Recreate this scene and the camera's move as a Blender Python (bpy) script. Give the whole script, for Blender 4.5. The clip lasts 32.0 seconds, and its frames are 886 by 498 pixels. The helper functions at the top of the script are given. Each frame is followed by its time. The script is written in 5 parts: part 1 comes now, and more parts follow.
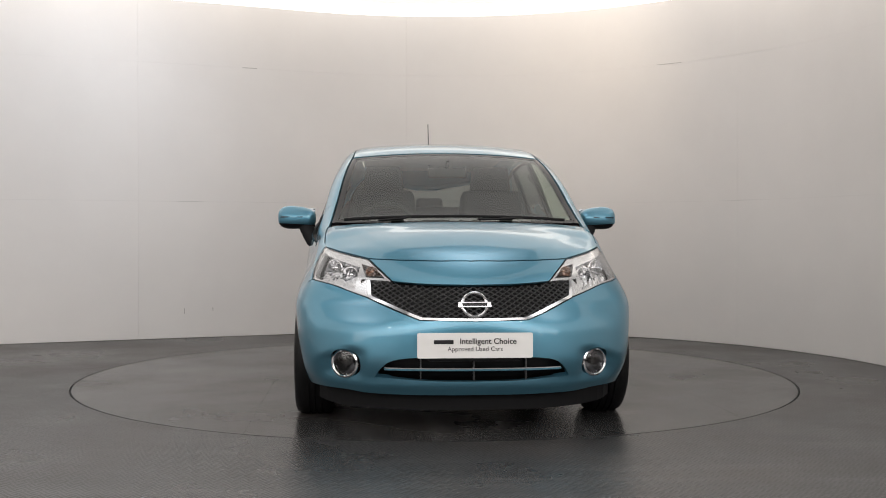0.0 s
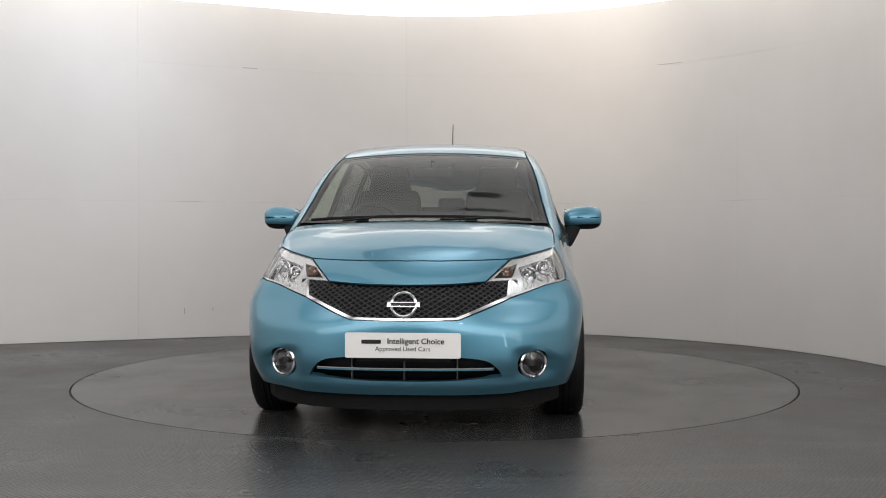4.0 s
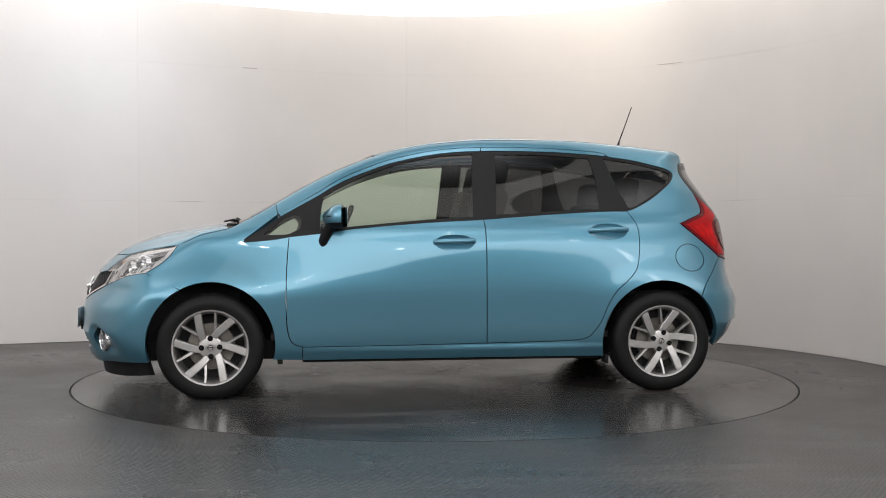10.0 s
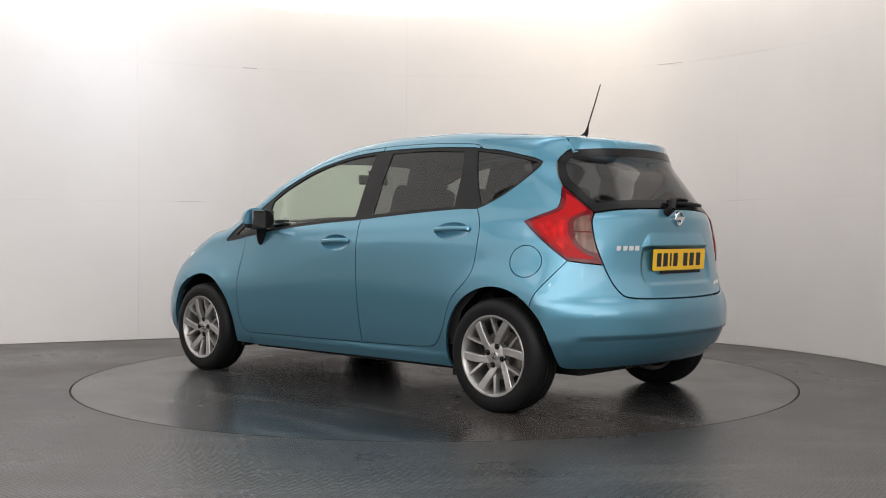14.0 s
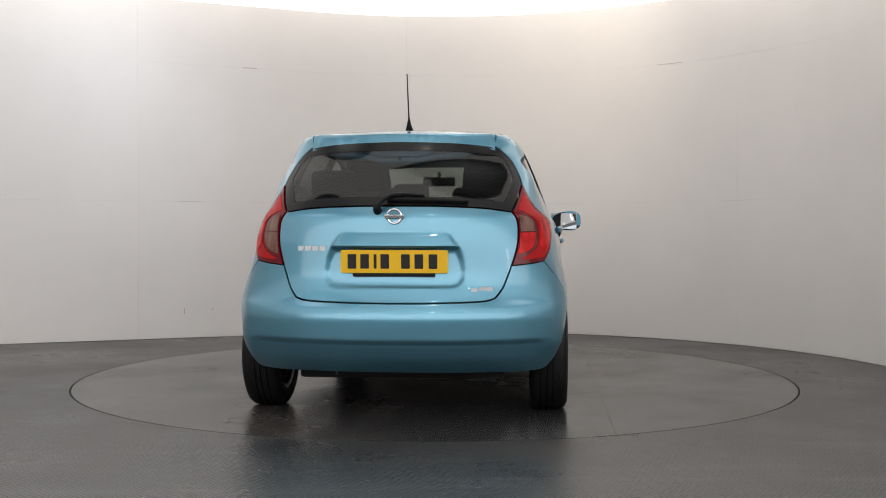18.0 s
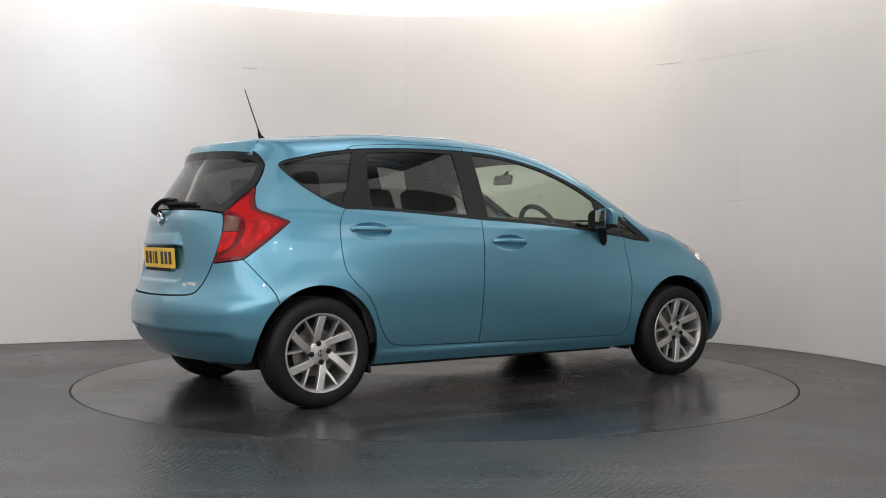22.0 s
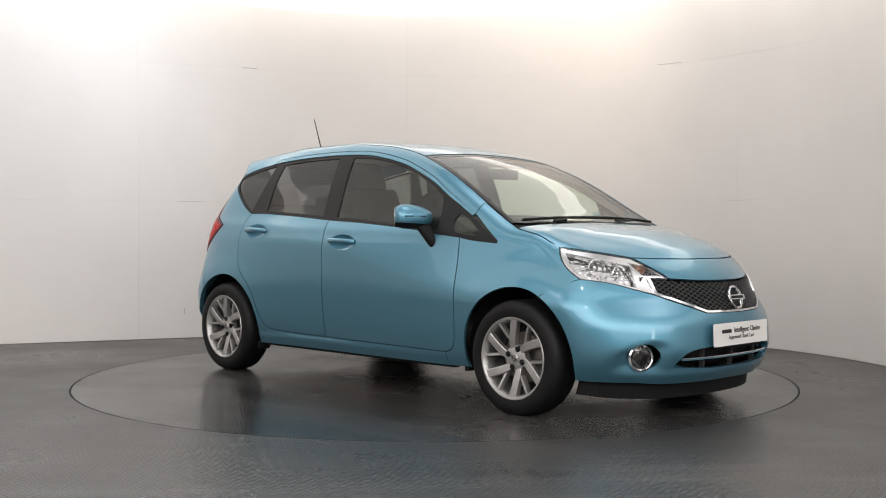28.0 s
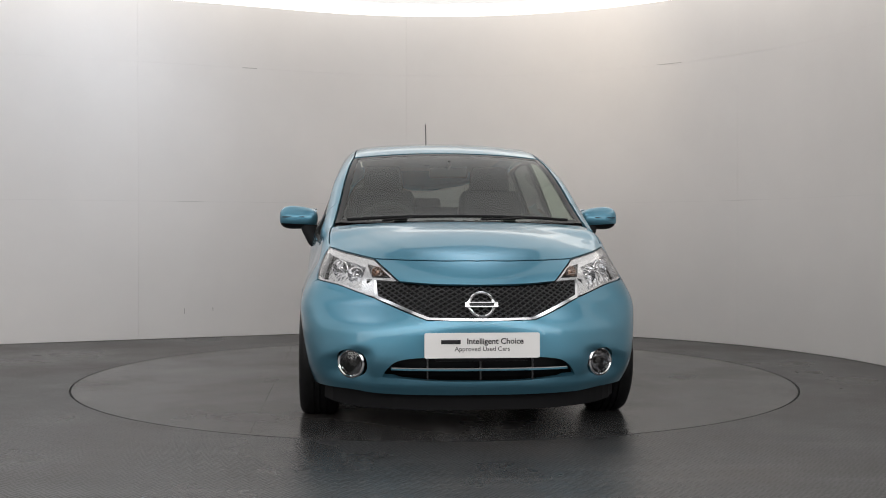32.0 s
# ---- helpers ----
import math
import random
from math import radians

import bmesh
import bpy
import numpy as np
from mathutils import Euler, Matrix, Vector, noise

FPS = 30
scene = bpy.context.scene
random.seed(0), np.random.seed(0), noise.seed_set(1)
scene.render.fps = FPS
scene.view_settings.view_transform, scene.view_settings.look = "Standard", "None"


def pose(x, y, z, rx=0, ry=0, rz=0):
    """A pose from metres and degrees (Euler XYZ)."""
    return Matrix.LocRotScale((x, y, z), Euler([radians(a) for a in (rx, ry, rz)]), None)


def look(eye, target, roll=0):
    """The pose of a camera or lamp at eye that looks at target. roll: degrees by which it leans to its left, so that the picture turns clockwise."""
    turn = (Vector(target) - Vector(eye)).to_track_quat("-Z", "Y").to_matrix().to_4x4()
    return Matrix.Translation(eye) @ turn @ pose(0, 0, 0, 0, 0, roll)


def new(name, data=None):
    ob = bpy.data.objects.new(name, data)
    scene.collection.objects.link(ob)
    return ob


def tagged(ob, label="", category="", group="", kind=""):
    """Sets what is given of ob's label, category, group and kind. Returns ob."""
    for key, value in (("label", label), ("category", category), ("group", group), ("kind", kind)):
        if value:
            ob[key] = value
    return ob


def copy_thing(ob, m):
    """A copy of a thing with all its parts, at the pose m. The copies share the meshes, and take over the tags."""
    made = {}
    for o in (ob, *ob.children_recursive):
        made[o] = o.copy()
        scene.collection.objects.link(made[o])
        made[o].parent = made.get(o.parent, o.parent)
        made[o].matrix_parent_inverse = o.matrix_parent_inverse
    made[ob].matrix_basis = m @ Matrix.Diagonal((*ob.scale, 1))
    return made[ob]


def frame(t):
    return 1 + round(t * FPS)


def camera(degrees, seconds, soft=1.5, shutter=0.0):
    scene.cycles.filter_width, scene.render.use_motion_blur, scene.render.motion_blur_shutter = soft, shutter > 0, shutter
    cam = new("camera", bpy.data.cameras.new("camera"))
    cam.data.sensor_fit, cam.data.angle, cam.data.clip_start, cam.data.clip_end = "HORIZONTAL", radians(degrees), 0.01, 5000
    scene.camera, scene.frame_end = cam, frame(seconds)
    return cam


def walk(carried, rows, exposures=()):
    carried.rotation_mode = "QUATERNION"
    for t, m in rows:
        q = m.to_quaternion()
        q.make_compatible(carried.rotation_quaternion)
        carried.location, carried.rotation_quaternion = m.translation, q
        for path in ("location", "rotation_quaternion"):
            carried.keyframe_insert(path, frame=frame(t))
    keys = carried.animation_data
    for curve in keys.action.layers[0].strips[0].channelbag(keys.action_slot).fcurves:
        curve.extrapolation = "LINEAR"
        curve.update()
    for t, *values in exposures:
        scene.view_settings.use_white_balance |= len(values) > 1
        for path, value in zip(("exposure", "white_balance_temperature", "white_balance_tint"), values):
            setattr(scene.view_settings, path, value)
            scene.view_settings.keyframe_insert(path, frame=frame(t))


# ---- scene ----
from mathutils.geometry import delaunay_2d_cdt

# ---------------------------------------------------------------- camera
cam = camera(44.71, 32.0, soft=1.0)
CAM = Matrix.Translation((0.0, -6.990, 0.915)) @ pose(0, 0, 0, 0, 0, 0.393 * -1) @ pose(0, 0, 0, 90 - 0.758, 0, 0) @ pose(0, 0, 0, 0, 0, 0.074)
walk(cam, [(0.0, CAM), (32.0, CAM)], [(0.0, 0.12, 6640, 11), (2.5, 0.12, 6560, 10), (6.0, 0.11, 6400, 10), (8.0, 0.19, 6400, 10), (10.0, 0.27, 6520, 11), (13.0, 0.38, 6540, 11), (14.2, 0.44, 6560, 11),
                                      (17.0, 0.18, 6600, 11), (19.0, 0.15, 6460, 10), (21.0, 0.24, 6400, 10), (24.5, 0.36, 6640, 11), (28.0, 0.43, 6640, 11), (30.0, 0.15, 6400, 10), (32.0, -0.02, 6400, 10)])

# turn of the table and of the car on it: seconds, degrees
TURN = [(0.0, -86.09), (1.2, -86.09), (2.4, -86.1), (2.7, -86.5), (3.0, -87.39), (3.5, -90.05), (4.0, -94.6), (4.5, -100.4), (5.0, -106.85),
        (5.5, -113.38), (6.0, -119.87), (6.5, -126.4), (8.0, -145.9), (10.0, -172.0), (11.5, -191.15), (13.0, -210.53), (15.0, -236.5), (17.5, -268.87),
        (19.5, -294.97), (21.0, -314.41), (23.0, -340.4), (24.5, -359.86), (26.5, -386.1), (28.0, -405.59), (29.5, -424.94), (30.0, -431.36), (30.5, -437.2),
        (31.0, -441.52), (31.5, -444.17), (32.0, -445.25)]
CAR_SIDE = 0.029   # the car stands this far off the table's axis

# ---------------------------------------------------------------- world and lights
world = bpy.data.worlds.new("world")
scene.world = world
world.use_nodes = True
world.node_tree.nodes["Background"].inputs[0].default_value = (0.75, 0.80, 0.9, 1)
world.node_tree.nodes["Background"].inputs[1].default_value = 0.05


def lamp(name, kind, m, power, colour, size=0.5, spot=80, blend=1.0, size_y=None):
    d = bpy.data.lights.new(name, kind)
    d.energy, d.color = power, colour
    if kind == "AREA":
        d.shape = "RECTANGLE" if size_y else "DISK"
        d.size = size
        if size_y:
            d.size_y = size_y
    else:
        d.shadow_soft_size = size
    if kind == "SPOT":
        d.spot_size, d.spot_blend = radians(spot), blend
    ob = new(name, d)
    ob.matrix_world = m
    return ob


lamp("wall_washer_cool", "SPOT", look((-2.2, 0.7, 2.88), (-3.3, 2.3, 2.0)), 62, (0.79, 0.89, 1.0), 0.3, 125)
lamp("wall_washer_warm", "SPOT", look((1.1, 1.7, 2.88), (1.25, 3.0, 2.3)), 20, (1.0, 0.86, 0.68), 0.25, 125)
# added fill light from the camera's side; no softbox is known there
lamp("front_fill", "AREA", look((-0.4, -6.1, 2.12), (-0.4, -0.8, 0.75)), 118, (1.0, 0.98, 0.965), 14.0, size_y=1.55)

# ---------------------------------------------------------------- materials


def material(name, colour, rough=0.5, metal=0.0, coat=0.0, emit=None, strength=0.0, spec=0.5, alpha=1.0, trans=0.0, ior=1.45):
    m = bpy.data.materials.new(name)
    m.use_nodes = True
    b = m.node_tree.nodes["Principled BSDF"]
    b.inputs["Base Color"].default_value = (*colour, 1)
    b.inputs["Roughness"].default_value = rough
    b.inputs["Metallic"].default_value = metal
    b.inputs["Coat Weight"].default_value = coat
    b.inputs["Coat Roughness"].default_value = 0.03
    b.inputs["Specular IOR Level"].default_value = spec
    b.inputs["Transmission Weight"].default_value = trans
    b.inputs["IOR"].default_value = ior
    if emit:
        b.inputs["Emission Color"].default_value = (*emit, 1)
        b.inputs["Emission Strength"].default_value = strength
    return m


def node(m, kind, **values):
    n = m.node_tree.nodes.new(kind)
    for k, v in values.items():
        n.inputs[k.replace("_", " ")].default_value = v
    return n


def link(m, a, b):
    m.node_tree.links.new(a, b)


def bsdf(m):
    return m.node_tree.nodes["Principled BSDF"]


def vary(m, scale, lo, hi, rough=None, bump=0.0, bump_scale=None, detail=6.0):
    """Mottles the base colour between lo and hi times itself, and the gloss, with object-space noise."""
    b = bsdf(m)
    tc = node(m, "ShaderNodeTexCoord")
    n = node(m, "ShaderNodeTexNoise", Scale=scale, Detail=detail, Roughness=0.6)
    link(m, tc.outputs["Object"], n.inputs["Vector"])
    ramp = node(m, "ShaderNodeMapRange", From_Min=0.3, From_Max=0.7, To_Min=lo, To_Max=hi)
    link(m, n.outputs["Fac"], ramp.inputs["Value"])
    mix = node(m, "ShaderNodeVectorMath")
    mix.operation = "SCALE"
    mix.inputs[0].default_value = b.inputs["Base Color"].default_value[:3]
    link(m, ramp.outputs[0], mix.inputs["Scale"])
    link(m, mix.outputs[0], b.inputs["Base Color"])
    if rough:
        r = node(m, "ShaderNodeMapRange", From_Min=0.3, From_Max=0.7, To_Min=rough[0], To_Max=rough[1])
        link(m, n.outputs["Fac"], r.inputs["Value"])
        link(m, r.outputs[0], b.inputs["Roughness"])
    if bump:
        n2 = node(m, "ShaderNodeTexNoise", Scale=bump_scale or scale * 8, Detail=4.0)
        link(m, tc.outputs["Object"], n2.inputs["Vector"])
        bp = node(m, "ShaderNodeBump", Strength=bump, Distance=0.002)
        link(m, n2.outputs["Fac"], bp.inputs["Height"])
        link(m, bp.outputs[0], b.inputs["Normal"])
    return m


PAINT = material("turquoise_paint", (0.097, 0.278, 0.388), 0.37, 0.76, 1.0)
WALL = vary(material("wall_paint", (0.725, 0.695, 0.678), 0.75), 1.2, 0.97, 1.03, bump=0.05, bump_scale=40)
BLACK = material("black_plastic", (0.009, 0.009, 0.010), 0.6, spec=0.22)
GLOSS = material("gloss_black", (0.008, 0.008, 0.009), 0.22, spec=0.35)
SEAL = material("window_black", (0.011, 0.011, 0.012), 0.48, spec=0.3)
SMOKE = material("smoked_chrome", (0.16, 0.16, 0.17), 0.18, 1.0)
RUBBER = vary(material("tyre_rubber", (0.0065, 0.0065, 0.007), 0.52, spec=0.25), 30, 0.7, 1.4, rough=(0.42, 0.62))
PALE = material("bright_emblem", (0.70, 0.71, 0.73), 0.3, 0.3)
CHROME = material("chrome", (0.85, 0.86, 0.88), 0.08, 1.0)
ALLOY = vary(material("alloy", (0.50, 0.495, 0.49), 0.40, 0.9), 25, 0.9, 1.08)
STEEL = vary(material("brake_steel", (0.25, 0.23, 0.21), 0.45, 0.8), 20, 0.6, 1.2)
DARK = material("dark_metal", (0.016, 0.016, 0.017), 0.7)
FABRIC = vary(material("seat_fabric", (0.018, 0.018, 0.02), 0.9), 60, 0.7, 1.3)
TRIM = vary(material("interior_trim", (0.03, 0.03, 0.032), 0.65), 40, 0.8, 1.2)
HEADLINER = material("headliner", (0.45, 0.44, 0.42), 0.9)
WHITE = material("white_plate", (0.78, 0.77, 0.76), 0.35)
YELLOW = material("yellow_plate", (0.80, 0.48, 0.02), 0.35)
INK = material("ink", (0.01, 0.01, 0.012), 0.5)
DEEP_RED = material("deep_red_lens", (0.13, 0.003, 0.007), 0.12, 0.0, 0.15, spec=0.3)
RED = material("red_lens", (0.62, 0.012, 0.014), 0.16, 0.0, 0.0, spec=0.18)
BRIGHT_RED = material("bright_red_lens", (0.40, 0.008, 0.010), 0.30, 0.0, 0.0, spec=0.15)
AMBER = material("clear_amber_lens", (0.20, 0.095, 0.072), 0.14, 0.0, 0.4, spec=0.25)


def glass(name, tint, rough=0.0):
    """Thin glass: mixes clear, tinted sight with a mirror by the Fresnel law."""
    m = bpy.data.materials.new(name)
    m.use_nodes = True
    nt = m.node_tree
    nt.nodes.remove(nt.nodes["Principled BSDF"])
    out = nt.nodes["Material Output"]
    clear = node(m, "ShaderNodeBsdfTransparent", Color=(*tint, 1))
    gl = node(m, "ShaderNodeBsdfGlossy", Roughness=rough, Color=(1, 1, 1, 1))
    lw = node(m, "ShaderNodeLayerWeight", Blend=0.5)
    pw = node(m, "ShaderNodeMath")
    pw.operation = "POWER"
    link(m, lw.outputs["Facing"], pw.inputs[0])
    pw.inputs[1].default_value = 5.0
    fr = node(m, "ShaderNodeMapRange", From_Min=0.0, From_Max=1.0, To_Min=0.05, To_Max=1.0)
    link(m, pw.outputs[0], fr.inputs["Value"])
    mix = node(m, "ShaderNodeMixShader")
    link(m, fr.outputs[0], mix.inputs[0])
    link(m, clear.outputs[0], mix.inputs[1])
    link(m, gl.outputs[0], mix.inputs[2])
    link(m, mix.outputs[0], out.inputs["Surface"])
    return m


GLASS = glass("green_glass", (0.74, 0.82, 0.73))
PRIVACY = glass("privacy_glass", (0.23, 0.235, 0.24))
LENS = glass("clear_lens", (0.93, 0.93, 0.93))


MESHGREY = material("grille_grey", (0.13, 0.13, 0.135), 0.28, 0.7)


def ribbed(m, scale, strength, stretch=(1, 1, 1)):
    """Moulded facets inside a coloured lens, their light and dark painted into its colour."""
    tc = node(m, "ShaderNodeTexCoord")
    mp = node(m, "ShaderNodeMapping", Scale=stretch)
    v = node(m, "ShaderNodeTexVoronoi", Scale=scale)
    v.distance = "CHEBYCHEV"
    bp = node(m, "ShaderNodeBump", Strength=strength, Distance=0.006)
    link(m, tc.outputs["Object"], mp.inputs["Vector"])
    link(m, mp.outputs[0], v.inputs["Vector"])
    link(m, v.outputs["Distance"], bp.inputs["Height"])
    link(m, bp.outputs[0], bsdf(m).inputs["Normal"])
    # facet sparkle in the colour: bright at each cell's middle, dark at its edge
    sc = node(m, "ShaderNodeMapRange", From_Min=0.0, From_Max=0.7, To_Min=1.25, To_Max=0.45)
    link(m, v.outputs["Distance"], sc.inputs["Value"])
    mx = node(m, "ShaderNodeVectorMath")
    mx.operation = "SCALE"
    mx.inputs[0].default_value = bsdf(m).inputs["Base Color"].default_value[:3]
    link(m, sc.outputs[0], mx.inputs["Scale"])
    link(m, mx.outputs[0], bsdf(m).inputs["Base Color"])


ribbed(RED, 26.0, 0.35, (1, 1, 0.35))
ribbed(AMBER, 34.0, 0.25, (1, 1, 0.12))


def floor_material(name, gloss=(0.22, 0.42), tread=0.5, mottle=(0.8, 1.2), scuff=0.17):
    """Grey studded vinyl with scuffs; tread: how deep its ribs stand."""
    m = material(name, (0.06, 0.06, 0.06), 0.35)
    b = bsdf(m)
    tc = node(m, "ShaderNodeTexCoord")
    big = node(m, "ShaderNodeTexNoise", Scale=0.9, Detail=5.0, Roughness=0.55)
    link(m, tc.outputs["Object"], big.inputs["Vector"])
    col = node(m, "ShaderNodeMapRange", From_Min=0.3, From_Max=0.7, To_Min=mottle[0], To_Max=mottle[1])
    link(m, big.outputs["Fac"], col.inputs["Value"])
    mix = node(m, "ShaderNodeVectorMath")
    mix.operation = "SCALE"
    mix.inputs[0].default_value = (0.039, 0.039, 0.040)
    link(m, col.outputs[0], mix.inputs["Scale"])
    link(m, mix.outputs[0], b.inputs["Base Color"])
    rg = node(m, "ShaderNodeMapRange", From_Min=0.3, From_Max=0.7, To_Min=gloss[0], To_Max=gloss[1])
    link(m, big.outputs["Fac"], rg.inputs["Value"])
    link(m, rg.outputs[0], b.inputs["Roughness"])
    # five-bar tread: short ribs that lie along x and along y by turns
    turned = node(m, "ShaderNodeMapping", Rotation=(0, 0, 0.55))
    link(m, tc.outputs["Object"], turned.inputs["Vector"])
    ck = node(m, "ShaderNodeTexChecker", Scale=22.0)
    link(m, turned.outputs[0], ck.inputs["Vector"])
    ribs = []
    for axis in ("X", "Y"):
        w = node(m, "ShaderNodeTexWave", Scale=18.0, Distortion=0.0)
        w.bands_direction = axis
        link(m, turned.outputs[0], w.inputs["Vector"])
        ribs.append(w)
    mx = node(m, "ShaderNodeMix")
    link(m, ck.outputs["Fac"], mx.inputs[0])
    link(m, ribs[0].outputs["Fac"], mx.inputs[2])
    link(m, ribs[1].outputs["Fac"], mx.inputs[3])
    bp = node(m, "ShaderNodeBump", Strength=tread, Distance=0.0016)
    link(m, mx.outputs[0], bp.inputs["Height"])
    link(m, bp.outputs[0], b.inputs["Normal"])
    # pale scuffs dragged round
    mp = node(m, "ShaderNodeMapping", Scale=(0.5, 5.0, 1.0), Rotation=(0, 0, 0.5))
    link(m, tc.outputs["Object"], mp.inputs["Vector"])
    sc = node(m, "ShaderNodeTexNoise", Scale=1.3, Detail=4.0, Roughness=0.55)
    link(m, mp.outputs[0], sc.inputs["Vector"])
    sr = node(m, "ShaderNodeMapRange", From_Min=0.52, From_Max=0.76, To_Min=0.0, To_Max=scuff)
    link(m, sc.outputs["Fac"], sr.inputs["Value"])
    cm = node(m, "ShaderNodeMix")
    cm.data_type = "RGBA"
    link(m, sr.outputs[0], cm.inputs[0])
    link(m, mix.outputs[0], cm.inputs[6])
    cm.inputs[7].default_value = (0.22, 0.22, 0.22, 1)
    # rusty brown staining in broad patches, and small dark spots
    st = node(m, "ShaderNodeTexNoise", Scale=0.45, Detail=7.0, Roughness=0.62)
    link(m, tc.outputs["Object"], st.inputs["Vector"])
    sf = node(m, "ShaderNodeMapRange", From_Min=0.48, From_Max=0.72, To_Min=0.0, To_Max=0.55)
    link(m, st.outputs["Fac"], sf.inputs["Value"])
    bm = node(m, "ShaderNodeMix")
    bm.data_type = "RGBA"
    link(m, sf.outputs[0], bm.inputs[0])
    link(m, cm.outputs[2], bm.inputs[6])
    bm.inputs[7].default_value = (0.062, 0.044, 0.034, 1)
    sp = node(m, "ShaderNodeTexVoronoi", Scale=3.2, Randomness=1.0)
    link(m, tc.outputs["Object"], sp.inputs["Vector"])
    dot = node(m, "ShaderNodeMapRange", From_Min=0.035, From_Max=0.075, To_Min=0.75, To_Max=0.0)
    link(m, sp.outputs["Distance"], dot.inputs["Value"])
    dm = node(m, "ShaderNodeMix")
    dm.data_type = "RGBA"
    link(m, dot.outputs[0], dm.inputs[0])
    link(m, bm.outputs[2], dm.inputs[6])
    dm.inputs[7].default_value = (0.012, 0.011, 0.010, 1)
    link(m, dm.outputs[2], b.inputs["Base Color"])
    return m


GREYWALL = vary(material("grey_wall", (0.10, 0.10, 0.105), 0.8), 2, 0.9, 1.1)
JOINT = material("joint_grey", (0.42, 0.40, 0.38), 0.9)
FLOOR = floor_material("studded_vinyl")
DECK = floor_material("worn_vinyl", (0.12, 0.33), 0.13, (0.6, 1.25), 0.30)
# even glow given to the ceiling as ambient fill; it is no lamp
CEILING = material("ceiling_fill_glow", (0.7, 0.7, 0.7), 0.9, emit=(1.0, 0.97, 0.93), strength=0.76)
COVE = material("cove_glow", (0.8, 0.8, 0.8), 0.9, emit=(1.0, 0.96, 0.90), strength=1.5)
SPOT = material("spot_glow", (0.8, 0.8, 0.8), 0.9, emit=(1.0, 0.96, 0.90), strength=48.0)
# radial glow for the added ceiling discs, fading towards their edge
PANEL = material("soft_disc_glow", (0.8, 0.8, 0.8), 0.9, emit=(0.97, 0.985, 1.0), strength=6.0)
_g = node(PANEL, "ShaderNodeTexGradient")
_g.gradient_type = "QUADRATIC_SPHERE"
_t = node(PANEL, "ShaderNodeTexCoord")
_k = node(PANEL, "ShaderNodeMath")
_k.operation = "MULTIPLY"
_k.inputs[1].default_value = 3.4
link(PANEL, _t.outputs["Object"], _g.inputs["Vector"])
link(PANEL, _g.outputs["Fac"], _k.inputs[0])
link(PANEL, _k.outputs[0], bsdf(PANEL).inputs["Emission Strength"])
STRIP = material("strip_glow", (0.8, 0.8, 0.8), 0.9, emit=(0.95, 0.98, 1.0), strength=6.0)

# ---------------------------------------------------------------- building helpers


def mesh_from(name, verts, faces, smooth=True):
    me = bpy.data.meshes.new(name)
    me.from_pydata([tuple(v) for v in verts], [], [tuple(f) for f in faces])
    me.update()
    if smooth:
        me.polygons.foreach_set("use_smooth", [True] * len(me.polygons))
    return me


def part(name, shape, mat, parent, label=""):
    """Links a bmesh or a mesh as one object under a thing or a part."""
    if isinstance(shape, bmesh.types.BMesh):
        me = bpy.data.meshes.new(name)
        shape.to_mesh(me)
        shape.free()
    else:
        me = shape
    if mat and not me.materials:
        me.materials.append(mat)
    ob = new(name, me)
    ob.parent = parent
    return tagged(ob, label)


def smooth(bm, angle=40):
    for f in bm.faces:
        f.smooth = True
    for e in bm.edges:
        if len(e.link_faces) == 2 and e.calc_face_angle(0) > radians(angle):
            e.smooth = False
    return bm


def box(size, at=(0, 0, 0), bevel=0.0, segments=2, m=None):
    bm = bmesh.new()
    bmesh.ops.create_cube(bm, size=1.0)
    bmesh.ops.scale(bm, vec=size, verts=bm.verts)
    if bevel:
        bmesh.ops.bevel(bm, geom=bm.edges[:], offset=bevel, segments=segments, profile=0.6, affect="EDGES")
    bmesh.ops.translate(bm, vec=at, verts=bm.verts)
    if m:
        bmesh.ops.transform(bm, matrix=m, verts=bm.verts)
    return smooth(bm)


def revolve(profile, steps=64, axis="Y"):
    """A body turned round an axis from (radius, along) pairs."""
    verts, faces, n = [], [], len(profile)
    for i in range(steps):
        a = 2 * math.pi * i / steps
        for r, h in profile:
            verts.append((r * math.cos(a), h, r * math.sin(a)) if axis == "Y" else ((r * math.cos(a), r * math.sin(a), h) if axis == "Z" else (h, r * math.cos(a), r * math.sin(a))))
    for i in range(steps):
        j = (i + 1) % steps
        for k in range(n - 1):
            faces.append((i * n + k, i * n + k + 1, j * n + k + 1, j * n + k))
    bm = bmesh.new()
    vs = [bm.verts.new(v) for v in verts]
    for f in faces:
        bm.faces.new([vs[i] for i in f])
    bmesh.ops.remove_doubles(bm, verts=bm.verts, dist=1e-6)
    bmesh.ops.recalc_face_normals(bm, faces=bm.faces)
    return smooth(bm, 35)


# ---------------------------------------------------------------- the studio


def wall_plan():
    """The curved wall seen from above: round the table, then straight on past its left end."""
    pts = []
    for i in range(61):
        a = radians(-28 + i * 2.4)
        pts.append((3.18 * math.cos(a), 3.18 * math.sin(a)))
    x, y = pts[-1]
    dx, dy = -math.cos(radians(22)), -math.sin(radians(22))
    for i in range(1, 30):
        pts.append((x + dx * 0.15 * i, y + dy * 0.15 * i))
    return pts


